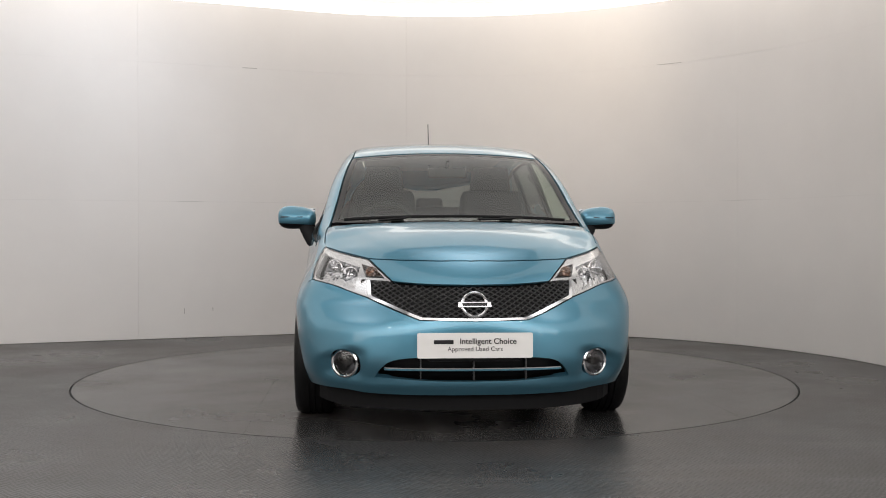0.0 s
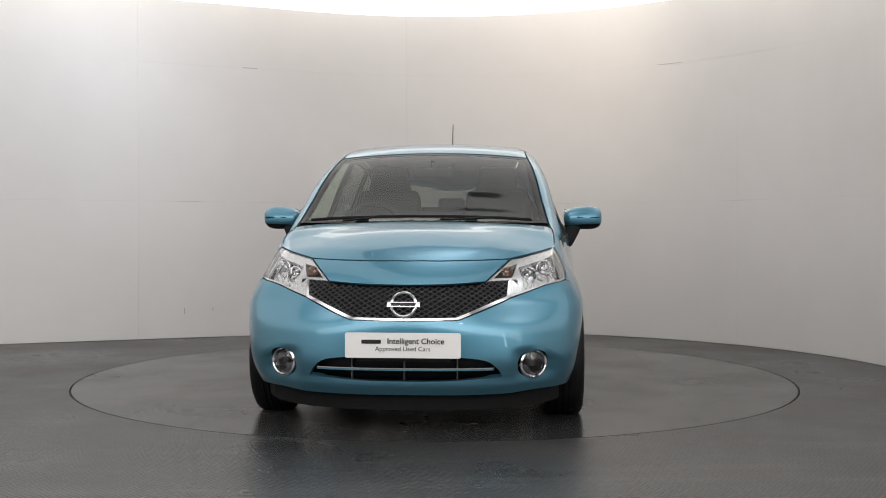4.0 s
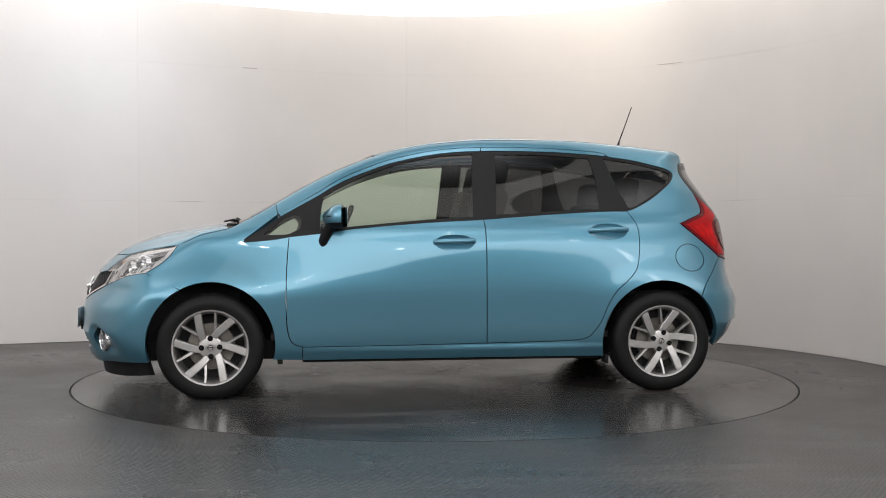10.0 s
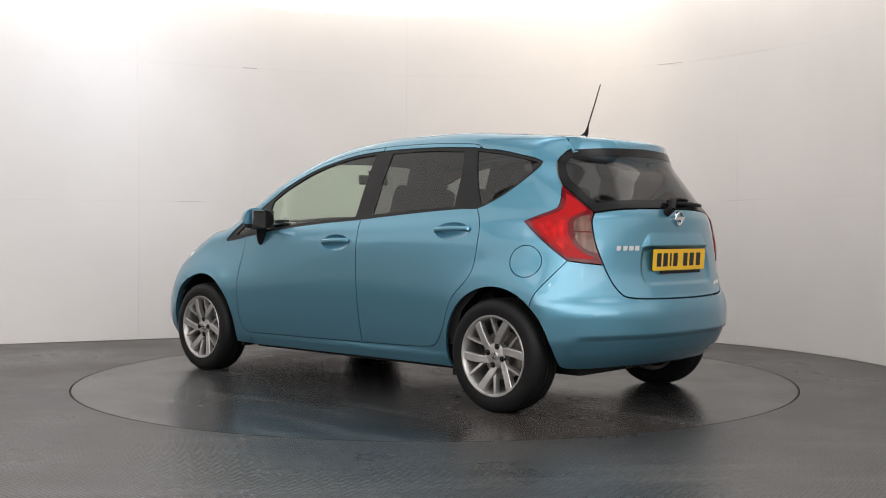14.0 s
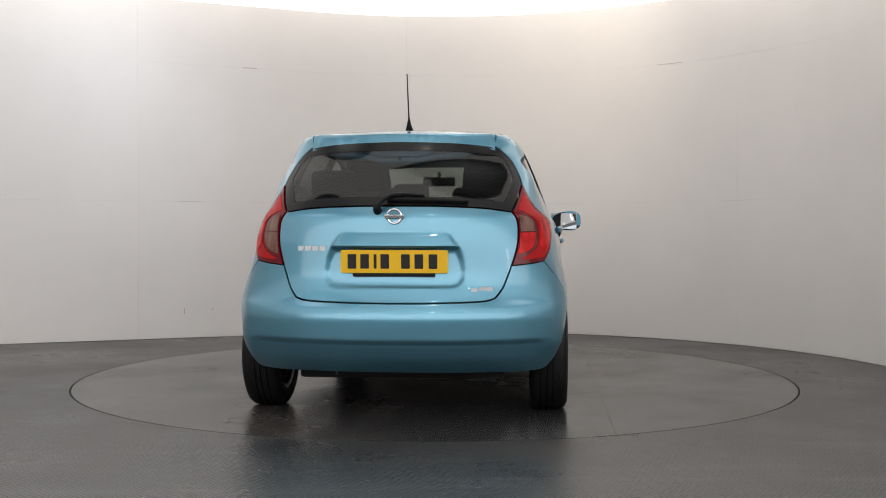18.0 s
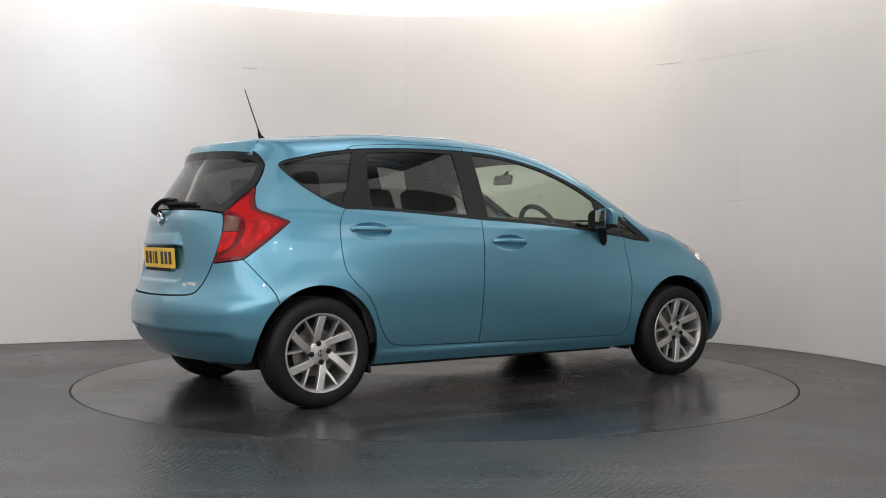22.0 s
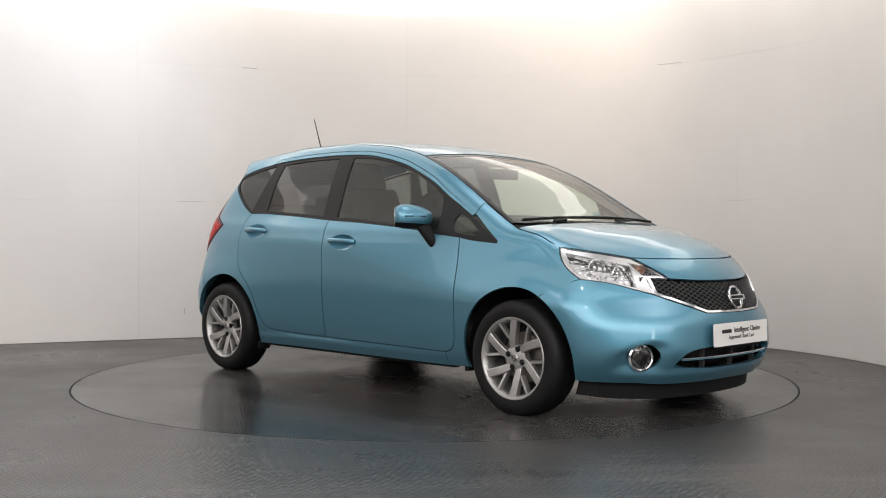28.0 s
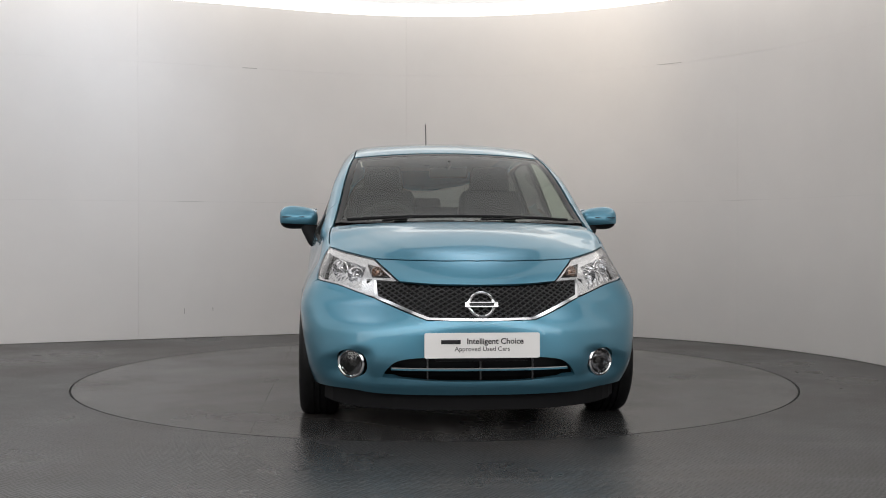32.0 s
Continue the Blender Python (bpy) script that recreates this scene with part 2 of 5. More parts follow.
def wall_panels(wall, plan, H):
    """Sheets on the wall's inner face with hairline joints: three rows, four sheets to a row."""
    p = np.array(plan)
    run = np.concatenate([[0], np.cumsum(np.linalg.norm(np.diff(p, axis=0), axis=1))])

    def at(s):
        return np.array([np.interp(s, run, p[:, 0]), np.interp(s, run, p[:, 1])])
    cuts = [0.0] + [3.18 * radians(a + 28) for a in (-10, 37.8, 95)] + [3.18 * radians(144) + 1.28, 3.18 * radians(144) + 3.7, run[-1]]
    rows = [0.004, 1.205, 2.412, H - 0.004]
    rnd = random.Random(3)
    for r in range(3):
        for c in range(len(cuts) - 1):
            s0, s1 = cuts[c] + 0.0004, cuts[c + 1] - 0.0004
            n = max(2, int((s1 - s0) / 0.08))
            proud = 0.008 + 0.0007 * rnd.random()
            tilt = 0.0016 * (rnd.random() - 0.5)
            verts, faces = [], []
            for i in range(n + 1):
                s = s0 + (s1 - s0) * i / n
                q, t = at(s), at(min(s + 0.01, run[-1])) - at(max(s - 0.01, 0))
                inw = np.array([-t[1], t[0]]) / np.linalg.norm(t)
                o = q + inw * (proud + tilt * (2 * i / n - 1))
                b = q + inw * 0.001
                z0, z1 = rows[r] + 0.0004, rows[r + 1] - 0.0004
                verts += [(*b, z0), (*o, z0), (*o, z1), (*b, z1)]
            for i in range(n):
                for k in range(3):
                    a = 4 * i + k
                    faces.append((a, a + 1, a + 5, a + 4))
            faces += [(0, 3, 2, 1), (4 * n, 4 * n + 1, 4 * n + 2, 4 * n + 3)]
            me = mesh_from("wall_panel", verts, faces)
            me.set_sharp_from_angle(angle=radians(30))
            part("wall_panel", me, WALL, wall)
    # places where a joint stands open, and scuffs
    for s, z, w, h in ((3.18 * radians(121.5 + 28), 2.412, 0.13, 0.006), (3.18 * radians(50 + 28), 2.412, 0.26, 0.004), (3.18 * radians(131 + 28), 1.205, 0.22, 0.003), (3.18 * radians(37 + 28), 1.205, 0.2, 0.003),
                       (3.18 * radians(132.0 + 28), 0.24, 0.006, 0.05), (3.18 * radians(127.5 + 28), 0.25, 0.006, 0.03)):
        q, t = at(s), at(s + 0.01) - at(s - 0.01)
        inw = np.array([-t[1], t[0]]) / np.linalg.norm(t)
        o = q + inw * 0.0095
        part("scuff", place(box((w, 0.0016, h), (0, 0, 0)), pose(o[0], o[1], z, 0, 0, math.degrees(math.atan2(t[1], t[0])))), JOINT, wall, "dark scuff")


def place(bm, m):
    bmesh.ops.transform(bm, matrix=m, verts=bm.verts)
    return bm


def studio():
    plan = wall_plan()
    H = 2.98
    verts, faces = [], []
    for (x, y) in plan:
        r = 1.06
        verts += [(x, y, 0.0), (x, y, H), (x * r, y * r, H), (x * r, y * r, 0.0)]
    for i in range(len(plan) - 1):
        for k in range(4):
            a, b = i * 4 + k, i * 4 + (k + 1) % 4
            faces.append((a, b, b + 4, a + 4))
    faces += [(0, 1, 2, 3), (len(verts) - 4, len(verts) - 3, len(verts) - 2, len(verts) - 1)]
    bm = bmesh.new()
    vs = [bm.verts.new(v) for v in verts]
    for f in faces:
        bm.faces.new([vs[i] for i in f])
    bmesh.ops.recalc_face_normals(bm, faces=bm.faces)
    wall = part("wall_curved", smooth(bm, 30), JOINT, None)
    tagged(wall, "off-white painted curved studio wall with faint panel joints", "wall", kind="structure")
    wall_panels(wall, plan, H)
    # floor with a round hole for the table
    R = 2.2500
    n = 128
    verts, faces = [], []
    for i in range(n):
        a = 2 * math.pi * i / n
        verts += [(R * math.cos(a), R * math.sin(a), 0), (R * math.cos(a), R * math.sin(a), -0.15), (32 * math.cos(a), 32 * math.sin(a), 0)]
    for i in range(n):
        j = (i + 1) % n
        faces += [(3 * i, 3 * i + 2, 3 * j + 2, 3 * j), (3 * i + 1, 3 * i, 3 * j, 3 * j + 1)]
    fl = part("floor", mesh_from("floor", verts, faces, False), FLOOR, None)
    tagged(fl, "grey studded vinyl studio floor, scuffed and slightly glossy", "floor", kind="structure")
    pit = part("table_pit", revolve([(0, -0.152), (2.3, -0.152)], 64, "Z"), BLACK, None)
    tagged(pit, "dark pit under the turntable", "floor", kind="structure")
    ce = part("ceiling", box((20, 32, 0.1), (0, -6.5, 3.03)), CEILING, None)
    # only the underside carries the added glow
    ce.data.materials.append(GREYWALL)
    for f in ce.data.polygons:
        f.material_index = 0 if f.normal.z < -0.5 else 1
    tagged(ce, "bright white studio ceiling, overexposed by the wall, its underside given an even fill glow", "ceiling", kind="structure")
    # bright cove all along the wall's top
    verts, faces = [], []
    for (x, y) in plan:
        verts += [(x * 0.999, y * 0.999, 2.966), (x * 0.85, y * 0.85, 2.972)]
    for i in range(len(plan) - 1):
        faces.append((2 * i, 2 * i + 2, 2 * i + 3, 2 * i + 1))
    cv = part("light_cove", mesh_from("light_cove", verts, faces), COVE, None)
    tagged(cv, "glowing overexposed white light cove above the curved wall", "light")
    for k in range(30):
        x, y = -3.2 + 1.6 * (k % 5), -3.6 - 2.1 * (k // 5)
        d = new("downlight")
        d.location = (x, y, 2.978)
        tagged(d, "small round white ceiling downlight", "downlight", "ceiling downlights")
        part("downlight_rim", revolve([(0.080, -0.003), (0.098, -0.002), (0.104, -0.012), (0.104, 0.0)], 24, "Z"), WHITE, d)
        part("downlight_lens", revolve([(0.0, -0.004), (0.080, -0.004)], 20, "Z"), SPOT, d)
    # unseen discs added as soft ceiling light, set out to suit the car's reflections
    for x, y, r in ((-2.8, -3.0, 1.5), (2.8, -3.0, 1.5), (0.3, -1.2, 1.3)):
        d = new("soft_glow_disc")
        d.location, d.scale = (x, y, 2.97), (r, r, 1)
        tagged(d, "large round glow disc added unseen on the ceiling, brightest in its middle", "ceiling light", "ceiling diffusers")
        part("glow_disc", revolve([(0.0, 0.0), (0.98, 0.0)], 48, "Z"), PANEL, d)
        part("glow_disc_rim", revolve([(0.98, 0.004), (0.98, -0.02), (1.0, -0.02), (1.0, 0.004)], 48, "Z"), WHITE, d)
    # unseen light added to give the upright streak reflected in the paint
    st = new("streak_light")
    st.location = (4.3, -6.2, 0)
    tagged(st, "tall slim white strip on a black stand, added unseen for a reflected streak", "light")
    part("strip_tube", box((0.14, 0.05, 1.3), (0, 0, 1.50), 0.01), STRIP, st)
    part("strip_stand", box((0.05, 0.05, 0.86), (0, 0, 0.43), 0.008), BLACK, st)
    part("strip_foot", box((0.4, 0.3, 0.02), (0, 0, 0.012), 0.006), BLACK, st)
    # unseen walls added to close the room and even out its light
    for nm, sz, at in (("added_wall_left", (0.1, 30.4, 3.0), (-9.3, -6, 1.49)), ("added_wall_right", (0.1, 30.4, 3.0), (9.3, -6, 1.49)), ("added_wall_far", (18.5, 0.1, 3.0), (0, 9.3, 1.49))):
        tagged(part(nm, box(sz, at), WALL, None), "plain off-white wall, added out of view to close the room", "wall", kind="structure")
    # added out of view, dark so that the car's upright panels reflect dark
    back = part("added_wall_back", box((18.5, 0.1, 3.0), (0, -21.1, 1.49)), GREYWALL, None)
    tagged(back, "dark grey wall added behind the camera, to be reflected dark", "wall", kind="structure")


studio()


def turntable():
    """A steel rim and four vinyl sheets that make up the deck."""
    t = new("turntable")
    tagged(t, "round turntable decked with grey studded vinyl, flush with the floor", "turntable")
    part("rim", revolve([(2.2385, -0.0008), (2.2430, -0.0008), (2.2445, -0.0023), (2.2445, -0.06), (2.2385, -0.06)], 128, "Z"), DARK, t, "thin dark steel rim")
    part("bed", revolve([(0.0, -0.02), (2.238, -0.02)], 64, "Z"), DARK, t)
    R, edges = 2.2377, (-2.2377, -1.02, 0.2, 1.42, 2.2377)
    for y0, y1 in zip(edges, edges[1:]):
        a, b = y0 + 0.0005, y1 - 0.0005
        pts = []
        a0, a1 = math.asin(max(-1, a / R)), math.asin(min(1, b / R))
        for i in range(41):
            v = a0 + (a1 - a0) * i / 40
            pts.append((R * math.cos(v), R * math.sin(v)))
        pts += [(-x, y) for x, y in reversed(pts)]
        bm = bmesh.new()
        up = [bm.verts.new((x, y, 0)) for x, y in pts]
        dn = [bm.verts.new((x, y, -0.01)) for x, y in pts]
        bmesh.ops.remove_doubles(bm, verts=bm.verts, dist=1e-5)
        up, dn = [v for v in up if v.is_valid], [v for v in dn if v.is_valid]
        bm.faces.new(up)
        for i in range(len(up)):
            j = (i + 1) % len(up)
            bm.faces.new((up[i], dn[i], dn[j], up[j]))
        bmesh.ops.recalc_face_normals(bm, faces=bm.faces)
        part("deck_sheet", bm, DECK, t)
    return t


TABLE = turntable()

# ---------------------------------------------------------------- the car's outer form


def curve(*knots):
    """A smooth curve through (x, value) knots (monotone cubic), as a function of arrays."""
    k = np.array(sorted(knots), float)
    x, y = k[:, 0], k[:, 1]
    h, d = np.diff(x), np.diff(y) / np.diff(x)
    m = np.zeros(len(x))
    m[0], m[-1] = d[0], d[-1]
    for i in range(1, len(x) - 1):
        if d[i - 1] * d[i] > 0:
            w1, w2 = 2 * h[i] + h[i - 1], h[i] + 2 * h[i - 1]
            m[i] = (w1 + w2) / (w1 / d[i - 1] + w2 / d[i])

    def value(q):
        q = np.clip(np.asarray(q, float), x[0], x[-1])
        i = np.clip(np.searchsorted(x, q) - 1, 0, len(x) - 2)
        t = (q - x[i]) / h[i]
        return (y[i] * (1 + 2 * t) * (1 - t) ** 2 + h[i] * m[i] * t * (1 - t) ** 2 + y[i + 1] * t * t * (3 - 2 * t) + h[i] * m[i + 1] * t * t * (t - 1))

    return value


def step(a, b, v):
    t = np.clip((v - a) / (b - a), 0, 1)
    return t * t * (3 - 2 * t)


def smax(a, b, k):
    h = np.maximum(k - np.abs(a - b), 0) / k
    return np.maximum(a, b) + h * h * k / 4


def ramp(v, soft=0.010):
    """Nought below nought, v above it, with a rounded bend."""
    return 0.5 * (v + np.sqrt(v * v + soft * soft))


AXLE_F, AXLE_R, HUB_Z = 1.376, -1.224, 0.298
top_line = curve((2.4, 0.40), (2.2, 0.62), (2.1, 0.725), (2.0, 0.795), (1.85, 0.867), (1.68, 0.925), (1.51, 0.957), (1.36, 0.980), (1.28, 0.996), (1.2, 1.030), (1.12, 1.073), (1.03, 1.123),
                 (0.9, 1.199), (0.77, 1.271), (0.6, 1.351), (0.44, 1.411), (0.26, 1.461), (0.08, 1.492), (-0.29, 1.52), (-0.67, 1.517), (-1.05, 1.49), (-1.43, 1.452), (-1.7, 1.424))
top_crown = curve((2.2, 0.30), (1.9, 0.27), (1.7, 0.24), (1.55, 0.17), (1.4, 0.085), (1.22, 0.085), (1.0, 0.085), (0.45, 0.105), (0.0, 0.12), (-1.0, 0.11), (-1.7, 0.11))
half_width = curve((0.10, 0.72), (0.2, 0.778), (0.3, 0.815), (0.45, 0.836), (0.6, 0.842), (0.75, 0.836), (0.86, 0.826), (0.93, 0.808), (1.0, 0.778), (1.06, 0.754), (1.2, 0.702),
                   (1.3, 0.660), (1.4, 0.612), (1.5, 0.555))
narrow_up = curve((2.2, 0.34), (1.9, 0.215), (1.7, 0.150), (1.55, 0.112), (1.35, 0.088), (1.2, 0.074), (1.0, 0.050), (0.6, 0.014), (0.0, 0.0), (-0.7, 0.004), (-1.0, 0.014), (-1.365, 0.042),
                  (-1.55, 0.085), (-1.9, 0.20))
narrow_low = curve((2.2, 0.12), (1.9, 0.05), (1.7, 0.022), (1.5, 0.006), (1.376, 0.0), (-1.224, 0.0), (-1.45, 0.008), (-1.65, 0.03), (-1.9, 0.08))
nose = curve((0.1, 2.02), (0.2, 2.10), (0.28, 2.15), (0.36, 2.172), (0.48, 2.172), (0.56, 2.160), (0.62, 2.140), (0.70, 2.10), (0.80, 2.03), (1.0, 1.9))
nose_round = curve((0.1, 0.80), (0.2, 0.67), (0.32, 0.61), (0.5, 0.60), (0.62, 0.565), (1.0, 0.55))
nose_power = curve((0.1, 2.65), (0.32, 2.65), (0.46, 2.45), (0.50, 2.30), (0.62, 1.75), (1.0, 1.7))
tail = curve((0.1, -1.62), (0.2, -1.735), (0.27, -1.815), (0.33, -1.868), (0.395, -1.904), (0.5, -1.905), (0.575, -1.885), (0.60, -1.868), (0.75, -1.825), (0.9, -1.812), (1.0, -1.80), (1.05, -1.775), (1.2, -1.685),
             (1.32, -1.615), (1.38, -1.60), (1.42, -1.615), (1.5, -1.63))
tail_round = curve((0.1, 0.5), (0.5, 0.48), (0.76, 0.44), (1.0, 0.52), (1.16, 0.66), (1.37, 0.95), (1.5, 1.0))
upper_crease = curve((1.1, 0.585), (0.85, 0.637), (0.45, 0.712), (0.08, 0.795), (-0.16, 0.842), (-0.55, 0.912), (-1.1, 0.94), (-1.5, 0.95))
lower_crease = curve((1.1, 0.53), (0.75, 0.505), (0.465, 0.441), (0.19, 0.393), (-0.17, 0.427), (-0.71, 0.475), (-1.1, 0.53))


def side_y(x, z):
    y = half_width(z)
    y = y - narrow_up(x) * step(0.55, 0.88, z) - narrow_low(x) * (1 - step(0.55, 0.88, z))
    # flattened flare round the wheels
    for ax in (AXLE_F, AXLE_R):
        r = np.hypot(x - ax, z - HUB_Z)
        y = y + 0.006 * step(0.50, 0.40, r) * step(0.25, 0.45, z) * step(0.42, 0.22, np.abs(x - ax))
    # the door leans in below the upper crease, down to the lower one, and steps out again at the sill
    zu, zl = upper_crease(x), np.minimum(lower_crease(x), upper_crease(x) - 0.02)
    w = step(1.30, 0.60, x) * step(-1.45, -0.25, x)
    y = y - 0.058 * w * (0.65 + 0.35 * step(0.258, 0.288, z)) * (ramp(zu - z) - ramp(zl - z) + 0.35 * ramp(zl - z))
    # shoulder fold under the windows
    y = y + 0.006 * np.exp(-((z - (0.955 - 0.03 * x)) / 0.035) ** 2) * step(1.3, 0.8, x)
    return y


def form(p):
    """Below nought inside the car's outer skin, about the distance to it outside."""
    x, y, z = p[:, 0], np.abs(p[:, 1]), p[:, 2]
    a = (y - side_y(x, z)) * 0.95
    e = 0.01
    slope = (top_line(x + e) - top_line(x - e)) / (2 * e)
    top = (z - (top_line(x) - top_crown(x) * y ** 2.2)) / np.sqrt(1 + slope ** 2)
    fr = (x - (nose(z) - nose_round(z) * y ** nose_power(z))) * 0.8
    rslope = (tail(z + e) - tail(z - e)) / (2 * e)
    re = ((tail(z) + tail_round(z) * y ** 2.5) - x) / np.sqrt(1 + rslope ** 2)
    v = smax(a, top, 0.075)
    v = smax(v, fr, 0.07)
    return smax(v, re, 0.08)


FAN_F, FAN_R, FAN_RAD = 1.30, -1.15, 0.7


def rays(dom, q):
    """Where the sight lines of a drawing plane start, and their way."""
    n = len(q)
    o, d = np.zeros((n, 3)), np.zeros((n, 3))
    if dom == "wrap":
        u = q[:, 0]
        phi = np.where(u > FAN_F, (u - FAN_F) / FAN_RAD, np.where(u < FAN_R, (u - FAN_R) / FAN_RAD, 0))
        o[:, 0], o[:, 2] = np.clip(u, FAN_R, FAN_F), q[:, 1]
        d[:, 0], d[:, 1] = np.sin(phi), np.cos(phi)
    elif dom == "top":
        o[:, 0], o[:, 1], o[:, 2] = q[:, 0], q[:, 1], 0.5
        d[:, 2] = 1
    elif dom == "front":
        o[:, 0], o[:, 1], o[:, 2] = 1.2, q[:, 0], q[:, 1]
        d[:, 0] = 1
    else:
        o[:, 0], o[:, 1], o[:, 2] = -1.0, q[:, 0], q[:, 1]
        d[:, 0] = -1
    return o, d


def onto(dom, q):
    """The points of the skin for points of a drawing plane."""
    q = np.asarray(q, float).reshape(-1, 2)
    o, d = rays(dom, q)
    lo, hi = np.zeros(len(q)), np.full(len(q), 1.4)
    for _ in range(26):
        mid = (lo + hi) / 2
        out = form(o + d * mid[:, None]) > 0
        hi, lo = np.where(out, mid, hi), np.where(out, lo, mid)
    return o + d * lo[:, None]


def normals(p):
    e, g = 0.004, np.zeros_like(p)
    for i in range(3):
        s = np.zeros(3)
        s[i] = e
        g[:, i] = form(p + s) - form(p - s)
    return g / np.maximum(np.linalg.norm(g, axis=1), 1e-9)[:, None]


def sw(x, z):
    """A side-view point of the left flank, in the unrolled plane."""
    if FAN_R <= x <= FAN_F:
        return (x, z)
    lo, hi = 0.0, 1.2
    for _ in range(30):
        mid = (lo + hi) / 2
        if form(np.array([[x, mid, z]]))[0] > 0:
            hi = mid
        else:
            lo = mid
    c = FAN_F if x > 0 else FAN_R
    return (c + FAN_RAD * math.atan2(x - c, lo), z)


def fw(y, z):
    """A front-view point (y to the car's left), in the unrolled plane."""
    p = onto("front", [(y, z)])[0]
    return (FAN_F + FAN_RAD * math.atan2(p[0] - FAN_F, p[1]), z)


def rw(y, z):
    """A rear-view point, in the unrolled plane."""
    p = onto("rear", [(y, z)])[0]
    return (FAN_R + FAN_RAD * math.atan2(p[0] - FAN_R, p[1]), z)


def tw(x, y):
    """A point seen from above, in the unrolled plane."""
    p = onto("top", [(x, y)])[0]
    c = FAN_F if x > FAN_F else FAN_R
    return (x, p[2]) if FAN_R <= x <= FAN_F else (c + FAN_RAD * math.atan2(p[0] - c, p[1]), p[2])


def bow(pts, gap=0.014):
    """A smooth line through points, finely stepped."""
    p = [np.array(v, float) for v in pts]
    if len(p) == 2:
        n = max(1, int(np.linalg.norm(p[1] - p[0]) / gap))
        return [p[0] + (p[1] - p[0]) * i / n for i in range(n)] + [p[1]]
    q = [2 * p[0] - p[1]] + p + [2 * p[-1] - p[-2]]
    out = []
    for i in range(1, len(q) - 2):
        n = max(2, int(np.linalg.norm(q[i + 1] - q[i]) / gap))
        for j in range(n):
            t = j / n
            out.append(0.5 * (2 * q[i] + (q[i + 1] - q[i - 1]) * t + (2 * q[i - 1] - 5 * q[i] + 4 * q[i + 1] - q[i + 2]) * t * t + (3 * q[i] - q[i - 1] - 3 * q[i + 1] + q[i + 2]) * t ** 3))
    return out + [p[-1]]


def ring(*runs):
    """A closed outline from runs of points; each run is smooth, runs meet in corners."""
    out = []
    for r in runs:
        for v in bow(r):
            if not out or np.linalg.norm(v - out[-1]) > 0.004:
                out.append(v)
    if np.linalg.norm(out[0] - out[-1]) < 0.004:
        out.pop()
    return np.array(out)


def arc(cx, cz, r, a0, a1, n=28):
    return [(cx + r * math.cos(radians(a0 + (a1 - a0) * i / n)), cz + r * math.sin(radians(a0 + (a1 - a0) * i / n))) for i in range(n + 1)]


def inside(poly, q):
    x, y = q[:, 0], q[:, 1]
    hit = np.zeros(len(q), bool)
    a, b = poly, np.roll(poly, -1, axis=0)
    for (x0, y0), (x1, y1) in zip(a, b):
        if y0 == y1:
            continue
        c = (y0 > y) != (y1 > y)
        hit ^= c & (x < (x1 - x0) * (y - y0) / (y1 - y0) + x0)
    return hit


def away(poly, q):
    d = np.full(len(q), 9.0)
    for a, b in zip(poly, np.roll(poly, -1, axis=0)):
        w = b - a
        t = np.clip(((q - a) @ w) / max(w @ w, 1e-12), 0, 1)
        d = np.minimum(d, np.linalg.norm(q - a - t[:, None] * w, axis=1))
    return d


def shrink(poly, by):
    """Draws an outline in by a gap's half width."""
    a, b = np.roll(poly, 1, axis=0), np.roll(poly, -1, axis=0)
    t = b - a
    t /= np.maximum(np.linalg.norm(t, axis=1), 1e-9)[:, None]
    area = np.sum(poly[:, 0] * b[:, 1] - b[:, 0] * poly[:, 1])
    n = np.stack([-t[:, 1], t[:, 0]], 1) * (1 if area > 0 else -1)
    return poly + n * by


def fill(outline, holes=(), spacing=0.022):
    """Triangles inside an outline, less the holes."""
    lo, hi = outline.min(0), outline.max(0)
    nx, ny = int((hi[0] - lo[0]) / spacing) + 2, int((hi[1] - lo[1]) / (spacing * 0.87)) + 2
    g = np.array([(lo[0] + (i + 0.5 * (j % 2)) * spacing, lo[1] + j * spacing * 0.87) for j in range(ny) for i in range(nx)])
    ok = inside(outline, g) & (away(outline, g) > spacing * 0.45)
    for h in holes:
        ok &= ~inside(h, g) & (away(h, g) > spacing * 0.45)
    g = g[ok]
    verts, edges = [], []
    for poly in (outline, *holes):
        s, n = len(verts), len(poly)
        verts += [tuple(v) for v in poly]
        edges += [(s + i, s + (i + 1) % n) for i in range(n)]
    verts += [tuple(v) for v in g]
    vo, _, fo, _, _, _ = delaunay_2d_cdt([Vector(v) for v in verts], edges, [], 0, 1e-5, False)
    q = np.array([tuple(v) for v in vo])
    mid = np.array([q[list(f)].mean(0) for f in fo])
    keep = inside(outline, mid)
    for h in holes:
        keep &= ~inside(h, mid)
    return q, [tuple(f) for f, k in zip(fo, keep) if k]


